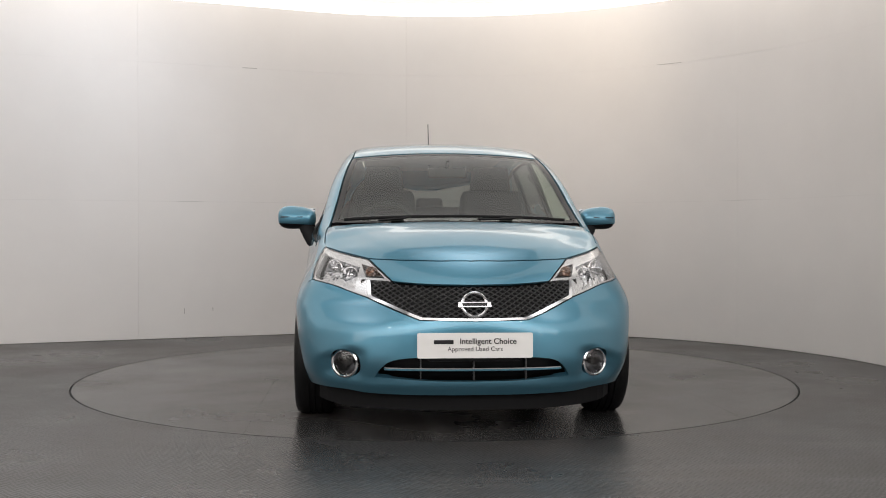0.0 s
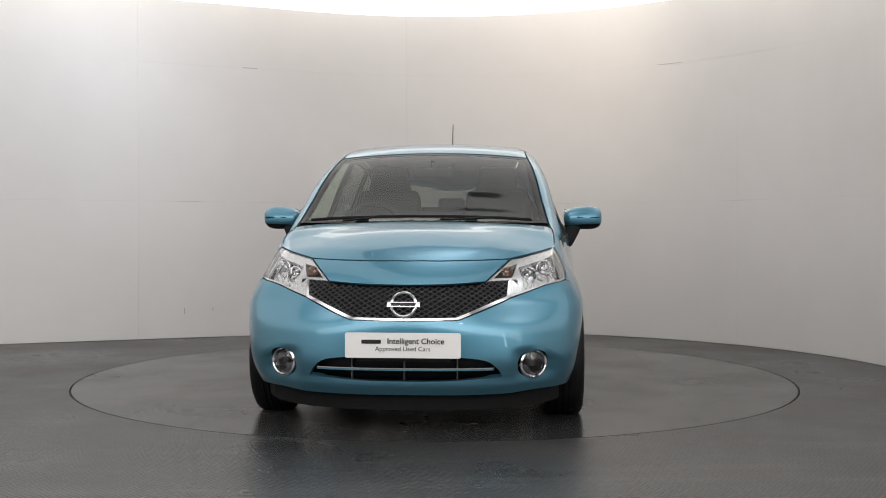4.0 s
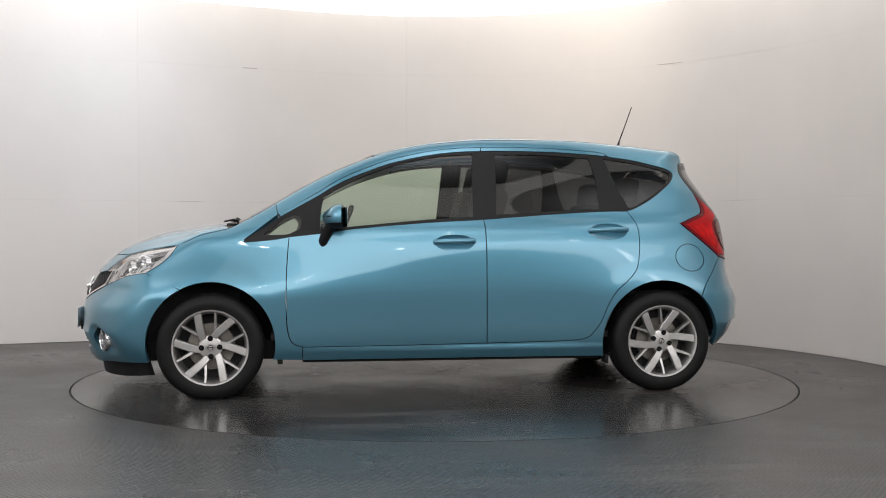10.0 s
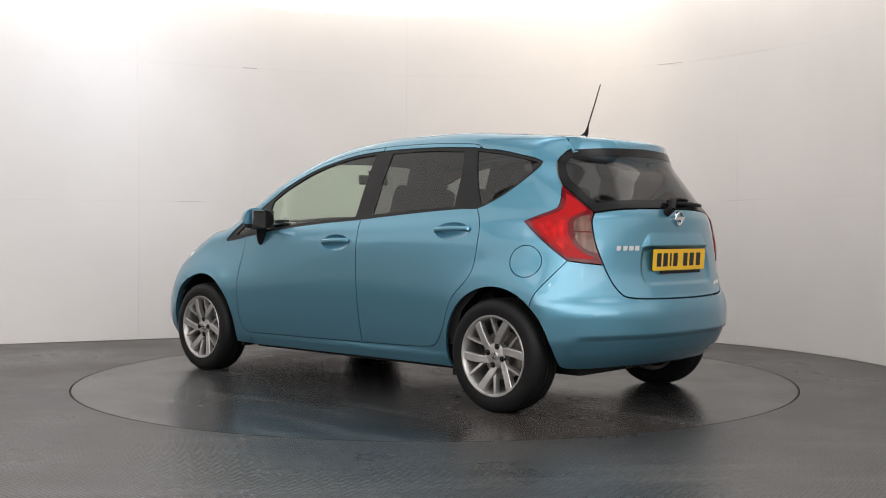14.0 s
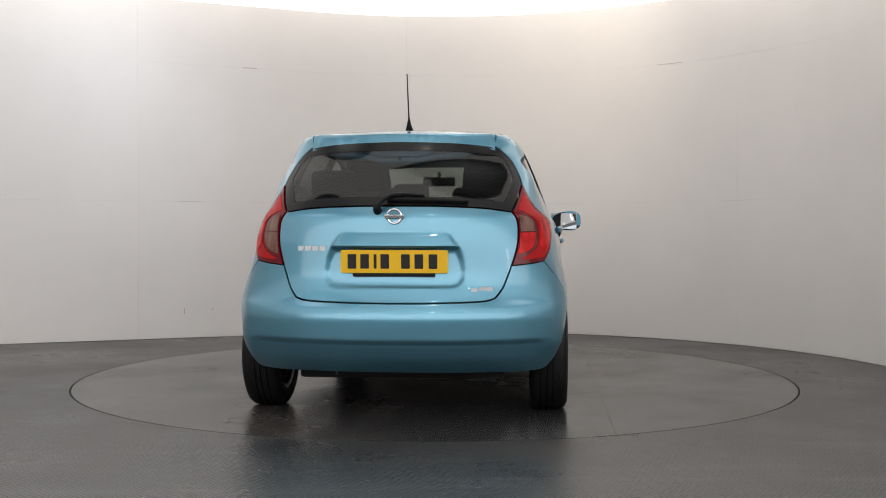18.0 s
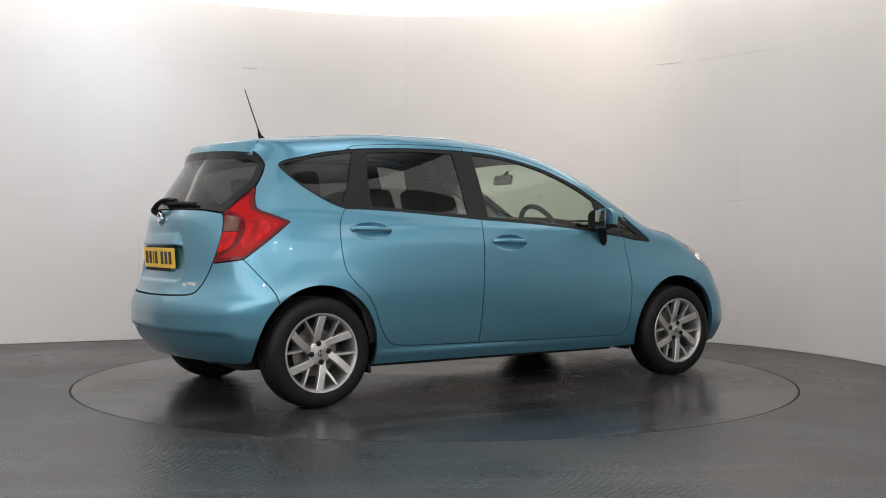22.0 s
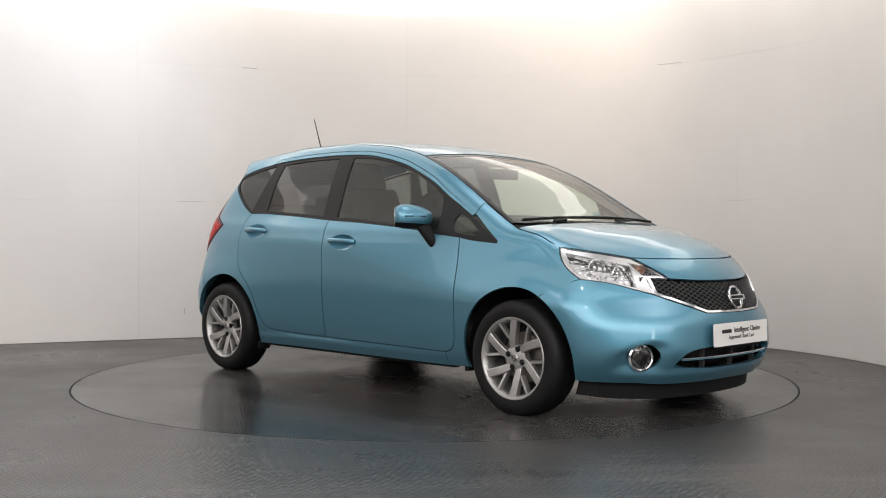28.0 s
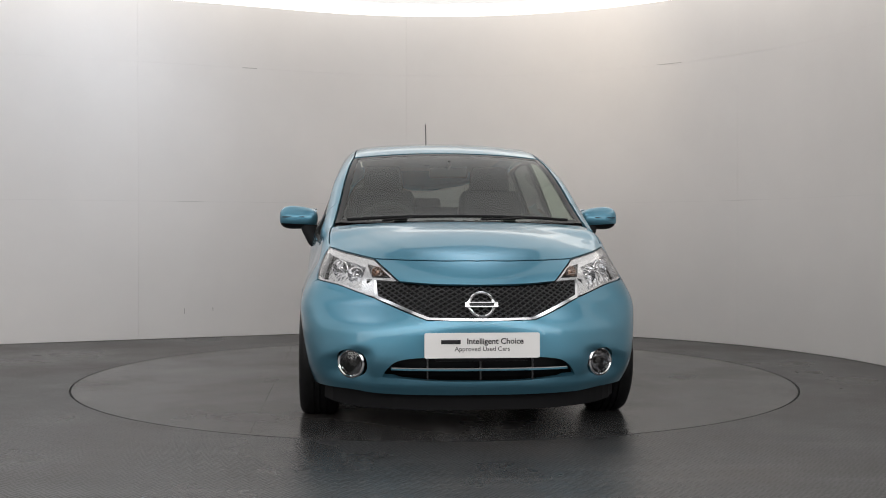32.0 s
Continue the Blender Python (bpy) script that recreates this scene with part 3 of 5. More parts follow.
def skin(name, dom, outline, holes=(), off=0.0, lip=0.014, gap=0.0027, spacing=0.022, mirror=False, bulge=None):
    """A sheet lying on the car's form inside an outline, with a turned-in edge."""
    outline = shrink(np.asarray(outline, float), gap) if gap else np.asarray(outline, float)
    q, faces = fill(outline, holes, spacing)
    p = onto(dom, q)
    n = normals(p)
    p = p + n * off
    if bulge is not None:
        p = p + n * bulge(p)[:, None]
    if bulge is not None:
        n2 = np.zeros_like(p)
        fa = np.array(faces)
        c = np.cross(p[fa[:, 1]] - p[fa[:, 0]], p[fa[:, 2]] - p[fa[:, 0]])
        for k in range(3):
            np.add.at(n2, fa[:, k], c)
        n2 /= np.maximum(np.linalg.norm(n2, axis=1), 1e-12)[:, None]
        n2 *= np.sign(np.sum(n2 * n, axis=1))[:, None]
        n = n2
    # face the sheet outwards
    fa = np.array(faces)
    c = np.cross(p[fa[:, 1]] - p[fa[:, 0]], p[fa[:, 2]] - p[fa[:, 0]])
    flip = np.sum(c * n[fa[:, 0]], axis=1) < 0
    faces = [f[::-1] if w else f for f, w in zip(faces, flip)]
    if lip:
        count = {}
        for f in faces:
            for i in range(len(f)):
                count[(f[i], f[(i + 1) % len(f)])] = 1
        rim = [e for e in count if (e[1], e[0]) not in count]
        ids, pl, nl = {}, list(p), list(n)
        for a, b in rim:
            t = p[b] - p[a]
            o = np.cross(t, n[a])
            o /= max(np.linalg.norm(o), 1e-9)
            for v in (a, b):
                if v not in ids:
                    ids[v] = len(pl)
                    pl += [p[v] - n[v] * 0.0006, p[v] - n[v] * lip]
                    nl += [o, o]
        faces = faces + [(ids[b], ids[a], ids[a] + 1, ids[b] + 1) for a, b in rim]
        p, n = np.array(pl), np.array(nl)
    if mirror:
        p, n = p * [1, -1, 1], n * [1, -1, 1]
        faces = [f[::-1] for f in faces]
    me = mesh_from(name, p, faces)
    me.normals_split_custom_set_from_vertices([tuple(v) for v in n])
    return me


def both(outline):
    """Closes a half outline (from the centre line round to it again) with its mirror image."""
    o = np.asarray(outline, float)
    m = o[::-1] * [-1, 1]
    return np.array([v for i, v in enumerate(np.vstack([o, m]))])


CAR = new("car")
tagged(CAR, "metallic turquoise five-door hatchback parked on the turntable", "car")

# ---------------------------------------------------------------- the car's panels

def handle_outline(x0, z0):
    return np.array([(x0 + 0.116 * math.copysign(abs(math.cos(a)) ** 0.8, math.cos(a)), z0 - 0.003 + 0.047 * math.copysign(abs(math.sin(a)) ** 1.15, math.sin(a))) for a in np.linspace(0, 2 * math.pi, 41)[:-1]])


CENTRE_F = FAN_F + FAN_RAD * math.pi / 2     # the middle of the nose in the unrolled plane
CENTRE_R = FAN_R - FAN_RAD * math.pi / 2


def mirrored(run, centre):
    return [(2 * centre - u, z) for u, z in reversed(run)]


BELT = [(1.195, 0.872), (1.04, 0.886), (0.79, 0.920), (0.594, 0.947), (0.2, 0.982), (-0.164, 1.004), (-0.55, 1.034), (-0.86, 1.053), (-1.036, 1.056)]
DAYLIGHT = [(1.195, 0.884), (1.02, 1.022), (0.79, 1.152), (0.657, 1.233), (0.5, 1.303), (0.328, 1.362), (0.062, 1.416), (-0.2, 1.434), (-0.55, 1.434), (-0.843, 1.418), (-0.925, 1.406), (-0.960, 1.386), (-1.0, 1.379), (-1.1, 1.366), (-1.33, 1.320)]
QUARTER = [(-1.33, 1.320), (-1.378, 1.303), (-1.388, 1.281), (-1.332, 1.225), (-1.206, 1.136), (-1.098, 1.078), (-1.036, 1.056)]
INNER_TOP = [(0.99, 1.018), (0.79, 1.130), (0.657, 1.210), (0.5, 1.279), (0.328, 1.338), (0.062, 1.392), (-0.2, 1.411), (-0.55, 1.411), (-0.85, 1.397), (-0.93, 1.388)]
DOOR_FRONT = [(0.945, 0.902), (0.957, 0.75), (0.962, 0.6), (0.960, 0.45), (0.950, 0.36), (0.925, 0.305), (0.87, 0.282)]
DOOR_MID = [(-0.166, 1.004), (-0.174, 0.9), (-0.178, 0.6), (-0.186, 0.289)]
DOOR_LOW = [(0.87, 0.282), (0.3, 0.284), (-0.186, 0.289)]
DOOR_LOW_R = [(-0.186, 0.289), (-0.6, 0.297), (-0.747, 0.307), (-0.80, 0.327)]
DOOR_REAR = [(-0.80, 0.327), (-0.853, 0.400), (-0.880, 0.465), (-0.908, 0.530), (-0.950, 0.592), (-1.005, 0.642), (-1.052, 0.692), (-1.078, 0.745), (-1.093, 0.862), (-1.084, 0.974), (-1.036, 1.056)]


BONNET_SIDE = [(1.57, 0.690), (1.48, 0.692), (1.38, 0.690), (1.285, 0.684)]
SCREEN_SIDE = [(1.225, 0.669), (1.02, 0.640), (0.8, 0.612), (0.6, 0.585), (0.455, 0.562)]
ROOF_SIDE = [(0.45, 0.556), (0.0, 0.535), (-0.6, 0.520), (-1.2, 0.490), (-1.36, 0.475), (-1.455, 0.465)]


# rear lamp: from its top down to the notch, forward to the tip, back along its lower edge
LAMP_EDGE = [rw(0.609, 1.170), sw(-1.518, 1.100), sw(-1.520, 1.056), sw(-1.500, 1.040), sw(-1.446, 1.019), sw(-1.361, 0.984)]
LAMP_LOW = [sw(-1.361, 0.984), sw(-1.449, 0.914), sw(-1.540, 0.843), sw(-1.612, 0.786)]


def side(sign):
    m = sign < 0
    front = [sw(x, z) for x, z in ((1.735, 0.700), (1.66, 0.745), (1.60, 0.80), (1.56, 0.862))]
    bonnet_edge = [sw(1.56, 0.862)] + [tw(*v) for v in bow(BONNET_SIDE, 0.03)[2:]] + [tw(*v) for v in bow(SCREEN_SIDE[:2], 0.03)]
    arch = [sw(x, z) for x, z in arc(AXLE_F, HUB_Z, 0.352, 62, 195)]
    wing = ring([sw(*arc(AXLE_F, HUB_Z, 0.352, 62, 63, 1)[0]), front[0]], front, bonnet_edge, [bonnet_edge[-1], (1.008, 1.028)], [(1.008, 1.028), (1.195, 0.884)], [(1.195, 0.884), (1.195, 0.872)], BELT[:2] + [(0.945, 0.902)],
                DOOR_FRONT, [(0.87, 0.282), (0.87, 0.205)], [(0.87, 0.205), (1.034, 0.211)], arch[::-1])
    part("front_wing", skin("front_wing", "wrap", wing, mirror=m), PAINT, CAR)
    fd = ring([(0.945, 0.902), (0.79, 0.920), (0.594, 0.947), (0.2, 0.982), (-0.166, 1.004)], DOOR_MID, DOOR_LOW[::-1], DOOR_FRONT[::-1])
    part("front_door", skin("front_door", "wrap", fd, (handle_outline(0.010, 0.872),), mirror=m, lip=0.01, spacing=0.015), PAINT, CAR)
    rd = ring([(-0.166, 1.004), (-0.55, 1.034), (-0.86, 1.053), (-1.036, 1.056)], DOOR_REAR[::-1], DOOR_LOW_R[::-1], DOOR_MID[::-1])
    part("rear_door", skin("rear_door", "wrap", rd, (handle_outline(-0.905, 0.938),), mirror=m, lip=0.01, spacing=0.015), PAINT, CAR)
    # body side: pillars, roof edge, quarter and sill in one pressing
    roof_edge = [(1.008, 1.028)] + [tw(*v) for v in bow(SCREEN_SIDE[1:], 0.04)] + [tw(*v) for v in bow(ROOF_SIDE, 0.06)[1:]]
    pillar = [rw(0.471, 1.366), rw(0.503, 1.346), rw(0.555, 1.295), rw(0.592, 1.225), rw(0.609, 1.170)]
    lamp_edge = LAMP_EDGE
    lamp_low = LAMP_LOW
    seam = [LAMP_LOW[-1], sw(-1.55, 0.70), sw(-1.49, 0.62), sw(*arc(AXLE_R, HUB_Z, 0.350, 133, 134, 1)[0])]
    arch_r = [sw(x, z) for x, z in arc(AXLE_R, HUB_Z, 0.350, 133, -16)]
    quarter = ring([(1.008, 1.028)] + roof_edge[1:2], roof_edge[1:], [roof_edge[-1], pillar[0]], pillar, lamp_edge[:3], lamp_edge[2:], lamp_low, seam, arch_r, [arch_r[-1], (-0.87, 0.205)], [(-0.87, 0.205), (0.87, 0.205)], [(0.87, 0.205), (0.87, 0.282)],
                   DOOR_LOW, DOOR_LOW_R, DOOR_REAR, QUARTER[::-1], DAYLIGHT[1:][::-1], [DAYLIGHT[1], (1.008, 1.028)])
    u, z = sw(-1.405, 0.782)
    flap = np.array([(u + 0.078 * math.cos(a), z + 0.082 * math.sin(a)) for a in np.linspace(0, 2 * math.pi, 49)[:-1]])
    part("side_panel", skin("side_panel", "wrap", quarter, () if m else (flap,), mirror=m, gap=0.0018, spacing=0.017), PAINT, CAR)
    if not m:
        part("fuel_flap", skin("fuel_flap", "wrap", flap, gap=0.004, lip=0.01), PAINT, CAR)
    # black window surround with the panes
    tri = ring([(1.085, 0.918), (0.99, 0.990), (0.905, 1.035)], [(0.905, 1.035), (0.875, 1.00), (0.885, 0.950)], [(0.885, 0.950), (0.95, 0.918), (1.085, 0.913)])
    g1 = ring([(0.775, 0.945), (0.765, 1.05), (0.750, 1.132)], [(0.750, 1.132), (0.62, 1.207), (0.45, 1.283), (0.25, 1.345), (0.05, 1.380), (-0.125, 1.393)], [(-0.125, 1.393), (-0.105, 1.022)],
              [(-0.105, 1.022), (0.2, 1.000), (0.5, 0.972), (0.775, 0.945)])
    g2 = ring([(-0.262, 1.393), (-0.55, 1.393), (-0.835, 1.376)], [(-0.835, 1.376), (-0.862, 1.25), (-0.868, 1.072)], [(-0.868, 1.072), (-0.55, 1.052), (-0.245, 1.032)], [(-0.245, 1.032), (-0.262, 1.393)])
    g3 = ring([(-0.925, 1.375), (-1.1, 1.350), (-1.32, 1.306)], [(-1.32, 1.306), (-1.362, 1.293), (-1.364, 1.275)], [(-1.364, 1.275), (-1.318, 1.227), (-1.20, 1.147), (-1.10, 1.091), (-1.05, 1.074)], [(-1.05, 1.074), (-0.99, 1.2), (-0.925, 1.375)])
    def insert(run, x):
        run = [tuple(v) for v in run]
        i = next(k for k in range(len(run) - 1) if run[k][0] >= x >= run[k + 1][0])
        (x0, z0), (x1, z1) = run[i], run[i + 1]
        return run[:i + 1] + [(x, z0 + (z1 - z0) * (x - x0) / (x1 - x0))] + run[i + 1:]
    day, low = (insert(insert(bow(r, 0.02), -0.1805), -0.1815) for r in (DAYLIGHT, INNER_TOP))
    frame_o = ring(BELT, QUARTER[::-1], [v for v in day if v[0] < -0.953][::-1], [(-0.958, 1.387), (-0.93, 1.388)], low[::-1], [low[0], DAYLIGHT[0]], [DAYLIGHT[0], BELT[0]])
    for a, b, ua, ub in ((0.99, -0.1805, 1.01, -0.1805), (-0.1815, -0.93, -0.1815, -0.955)):
        lo = [v for v in low if b <= v[0] <= a]
        up = [v for v in day if ub <= v[0] <= ua]
        part("door_frame", skin("door_frame", "wrap", ring(lo, [lo[-1], up[-1]], up[::-1], [up[0], lo[0]]), mirror=m, gap=0.0015, spacing=0.02), PAINT, CAR)
    part("window_surround", skin("window_surround", "wrap", frame_o, (tri, g1, g2, g3), off=-0.004, mirror=m, gap=0.001), SEAL, CAR, "black window surround")
    for nm, o, mat in (("quarterlight", tri, GLASS), ("front_door_glass", g1, GLASS), ("rear_door_glass", g2, PRIVACY), ("rear_quarter_glass", g3, PRIVACY)):
        g = part(nm, skin(nm, "wrap", o, off=-0.009, lip=0, gap=-0.004, mirror=m, spacing=0.04), mat, CAR)
        g.visible_shadow = False


for s in (1, -1):
    side(s)

# bonnet, windscreen, roof: drawn from above
BONNET_FRONT = [(onto("front", [(y, z)])[0][0], y) for y, z in ((0.0, 0.793), (0.15, 0.793), (0.3, 0.795), (0.42, 0.799), (0.475, 0.802))]
BONNET_LAMP = [BONNET_FRONT[-1]] + [(onto("front", [(y, z)])[0][0], y) for y, z in ((0.545, 0.818), (0.62, 0.836))] + [(1.57, 0.690)]
half = bow(BONNET_FRONT) + bow(BONNET_LAMP)[1:] + bow(BONNET_SIDE)[1:] + bow([BONNET_SIDE[-1], (1.325, 0.5), (1.36, 0.3), (1.37, 0.0)])[1:]
hb = np.array(half)
bonnet = np.vstack([hb, (hb * [1, -1])[::-1][1:-1]])
bonnet_crease = curve((1.2, 0.60), (1.4, 0.55), (1.6, 0.47), (1.8, 0.37), (1.92, 0.29), (2.05, 0.22))


def bonnet_fold(p):
    c = bonnet_crease(p[:, 0])
    return 0.004 * step(c + 0.055, c - 0.02, np.abs(p[:, 1])) * step(2.0, 1.85, p[:, 0])


part("bonnet", skin("bonnet", "top", bonnet, bulge=bonnet_fold, spacing=0.015), PAINT, CAR)
half = bow([(1.33, 0.0), (1.315, 0.3), (1.275, 0.5), SCREEN_SIDE[0]]) + bow(SCREEN_SIDE)[1:] + bow([SCREEN_SIDE[-1], (0.452, 0.3), (0.45, 0.0)])[1:]
hb = np.array(half)
ws = np.vstack([hb, (hb * [1, -1])[::-1][1:-1]])
inner = shrink(ws, 0.035)
part("windscreen_border", skin("windscreen_border", "top", ws, (inner,), off=-0.003), GLOSS, CAR, "black windscreen border")
g = part("windscreen", skin("windscreen", "top", inner, off=-0.004, lip=0, gap=-0.003, spacing=0.04), GLASS, CAR)
g.visible_shadow = False
half = bow([(0.445, 0.0), (0.447, 0.3), ROOF_SIDE[0]]) + bow(ROOF_SIDE[:5])[1:] + bow([ROOF_SIDE[4], (-1.375, 0.25), (-1.38, 0.0)])[1:]
hb = np.array(half)
roof = np.vstack([hb, (hb * [1, -1])[::-1][1:-1]])
part("roof", skin("roof", "top", roof), PAINT, CAR)
half = bow([(1.37, 0.0), (1.36, 0.3), (1.325, 0.5), BONNET_SIDE[-1]]) + bow([BONNET_SIDE[-1], SCREEN_SIDE[0]])[1:] + bow([SCREEN_SIDE[0], (1.275, 0.5), (1.315, 0.3), (1.33, 0.0)])[1:]
hb = np.array(half)
part("cowl", skin("cowl", "top", np.vstack([hb, (hb * [1, -1])[::-1][1:-1]]), off=-0.015), BLACK, CAR, "black scuttle panel under the wipers")

# front bumper, in the unrolled plane, both halves
lamp_run = [fw(0.475, 0.622)] + [fw(y, z) for y, z in ((0.56, 0.650), (0.65, 0.680))] + [sw(1.735, 0.700)]
seam_f = [sw(1.735, 0.700), sw(1.63, 0.66), sw(*arc(AXLE_F, HUB_Z, 0.352, 62, 63, 1)[0])]
arch_f = [sw(x, z) for x, z in arc(AXLE_F, HUB_Z, 0.352, 62, -16)]
low_f = [arch_f[-1], fw(0.70, 0.198), fw(0.5, 0.192), fw(0.25, 0.19), fw(0.0, 0.19)]
top_f = [(CENTRE_F, 0.528), fw(0.245, 0.530)]
lowgr = [fw(0.468, 0.618), fw(0.36, 0.573), fw(0.245, 0.530)]
runs = [top_f, lowgr[::-1], [lowgr[0], lamp_run[0]], lamp_run, seam_f, arch_f, low_f]
allr = runs + [mirrored(r, CENTRE_F) for r in reversed(runs)]
bumper_o = ring(*allr)
mouth_l = [(CENTRE_F, 0.368), fw(0.2, 0.366), fw(0.36, 0.350), fw(0.42, 0.31), fw(0.445, 0.268)]
mouth_b = [fw(0.445, 0.268), fw(0.2, 0.255), (CENTRE_F, 0.253)]
mouth = ring(mouth_l, mouth_b, mirrored(mouth_b, CENTRE_F), mirrored(mouth_l, CENTRE_F))
fy = fw(0.592, 0.322)[0]
fogs = [np.array([(c + 0.066 * math.cos(a), 0.322 + 0.068 * math.sin(a)) for a in np.linspace(0, 2 * math.pi, 33)[:-1]]) for c in (fy, 2 * CENTRE_F - fy)]


def cheek(p):
    """Hollows round the fog lamps under a brow, and a chin below the intake."""
    y, z = np.abs(p[:, 1]), p[:, 2]
    brow = 0.398 - 0.05 * step(0.55, 0.75, y)
    hollow = step(0.47, 0.58, y) * step(0.745, 0.63, y) * step(brow + 0.006, brow - 0.035, z) * step(0.228, 0.285, z)
    chin = step(0.262, 0.235, z) * step(0.60, 0.45, y)
    return -0.030 * hollow + 0.012 * chin


part("front_bumper", skin("front_bumper", "wrap", bumper_o, (mouth, *fogs), lip=0.03, bulge=cheek, spacing=0.015), PAINT, CAR)
# blue bar between bonnet and grille
bar_top = [tw(*v) for v in bow(BONNET_FRONT, 0.03)]
bar_top[0] = (CENTRE_F, bar_top[0][1])
bar_in = [bar_top[-1], fw(0.415, 0.745), fw(0.365, 0.698)]
bar_low = [fw(0.365, 0.698), fw(0.2, 0.688), fw(0.0, 0.685)]
runs = [bar_top, bar_in, bar_low]
part("nose_panel", skin("nose_panel", "wrap", ring(*(runs + [mirrored(r, CENTRE_F) for r in reversed(runs)]))), PAINT, CAR)
# headlamps
lamp_top = [tw(*v) for v in bow(BONNET_LAMP, 0.03)][::-1]
lamp_top[0] = sw(1.56, 0.862)
lamp_in = [lamp_top[-1], fw(0.415, 0.745), fw(0.365, 0.698)]
lamp_notch = [fw(0.365, 0.698), fw(0.475, 0.702)]
lamp_notch2 = [fw(0.475, 0.702), fw(0.468, 0.622)]
lamp_bot = [fw(0.468, 0.622), fw(0.56, 0.650), fw(0.65, 0.680), sw(1.735, 0.700)]
lamp_out = [sw(1.735, 0.700), sw(1.66, 0.745), sw(1.60, 0.80), sw(1.56, 0.862)]
HEAD = ring(lamp_top, lamp_in, lamp_notch, lamp_notch2, lamp_bot, lamp_out)
# grille
runs = [[fw(0.0, 0.684), fw(0.2, 0.687), fw(0.365, 0.696), fw(0.472, 0.700)], [fw(0.472, 0.700), fw(0.465, 0.625)], [fw(0.465, 0.625), fw(0.36, 0.578), fw(0.245, 0.533)], [fw(0.245, 0.533), fw(0.0, 0.530)]]
GRILLE = ring(*(runs + [mirrored(r, CENTRE_F) for r in reversed(runs)]))

# tailgate, rear bumper, rear lamps
gl_half = [rw(0.0, 1.056), rw(0.22, 1.054), rw(0.42, 1.046), rw(0.560, 1.029)]
gl_side = [rw(0.560, 1.029), rw(0.590, 1.105), rw(0.606, 1.170)]
gl_up = [rw(0.606, 1.170), rw(0.589, 1.225), rw(0.552, 1.295), rw(0.500, 1.346), rw(0.466, 1.364)]
gl_top = [rw(0.466, 1.364), rw(0.3, 1.376), (CENTRE_R, 1.383)]
runs = [gl_half, gl_side, gl_up, gl_top]
RG = ring(*(runs + [mirrored(r, CENTRE_R) for r in reversed(runs)]))
g = part("tailgate_glass", skin("tailgate_glass", "wrap", RG, off=-0.002, spacing=0.035, gap=0.003), PRIVACY, CAR)
g.visible_shadow = False
part("tailgate_glass_border", skin("tailgate_glass_border", "wrap", RG, (shrink(RG, 0.045),), off=-0.0005, gap=0.003, lip=0.008, spacing=0.02), GLOSS, CAR, "black border of the tailgate glass")
t1 = [rw(0.0, 1.053), rw(0.22, 1.051), rw(0.42, 1.043), rw(0.560, 1.026)]
t2 = [rw(0.560, 1.026), rw(0.586, 0.985), rw(0.592, 0.93), rw(0.589, 0.87), rw(0.572, 0.80), rw(0.550, 0.735), rw(0.520, 0.66), rw(0.484, 0.611)]
t3 = [rw(0.484, 0.611), rw(0.42, 0.597), rw(0.2, 0.590), rw(0.0, 0.588)]
runs = [t1, t2, t3]
TG = ring(*(runs + [mirrored(r, CENTRE_R) for r in reversed(runs)]))


RECESS = np.array([(-0.6, 0.655), (0.285, 0.655), (0.322, 0.668), (0.342, 0.700), (0.346, 0.735), (0.335, 0.80), (0.312, 0.856), (-0.6, 0.856)])
GRIP = np.array([(-0.6, 0.930), (0.250, 0.930), (0.272, 0.922), (0.318, 0.853), (0.340, 0.75), (-0.6, 0.75)])


def plate_recess(p):
    """A sunk field for the plate under a hooded grip."""
    q = np.stack([np.abs(p[:, 1]), p[:, 2]], 1)
    sunk = np.where(inside(RECESS, q), step(0.0, 0.022, away(RECESS, q)), 0)
    hood = np.where(inside(GRIP, q), np.clip((0.932 - q[:, 1]) / 0.074, 0, 1) * step(0.0, 0.018, away(GRIP, q)), 0) * step(0.848, 0.856, q[:, 1])
    return -0.014 * sunk + 0.020 * hood


part("tailgate", skin("tailgate", "wrap", TG, bulge=plate_recess, spacing=0.0095), PAINT, CAR)
r1 = [rw(0.0, 0.585), rw(0.2, 0.587), rw(0.42, 0.594), rw(0.487, 0.609)]
r2 = [rw(0.487, 0.609), rw(0.523, 0.66), rw(0.553, 0.735), rw(0.562, 0.764)]
r3 = [rw(0.562, 0.764), rw(0.66, 0.775), LAMP_LOW[-1]]
r4 = [LAMP_LOW[-1], sw(-1.55, 0.70), sw(-1.49, 0.62), sw(*arc(AXLE_R, HUB_Z, 0.350, 133, 134, 1)[0])]
r5 = [sw(x, z) for x, z in arc(AXLE_R, HUB_Z, 0.350, 133, 186)]
r6 = [r5[-1], rw(0.70, 0.245), rw(0.6, 0.236), rw(0.4, 0.238), rw(0.0, 0.240)]
runs = [r1, r2, r3, r4, r5, r6]


def bumper_step(p):
    y, z = np.abs(p[:, 1]), p[:, 2]
    back = step(-1.52, -1.72, p[:, 0]) * step(0.78, 0.66, y)
    return -0.017 * back * step(0.408, 0.392, z) * (0.35 + 0.65 * step(0.30, 0.385, z))


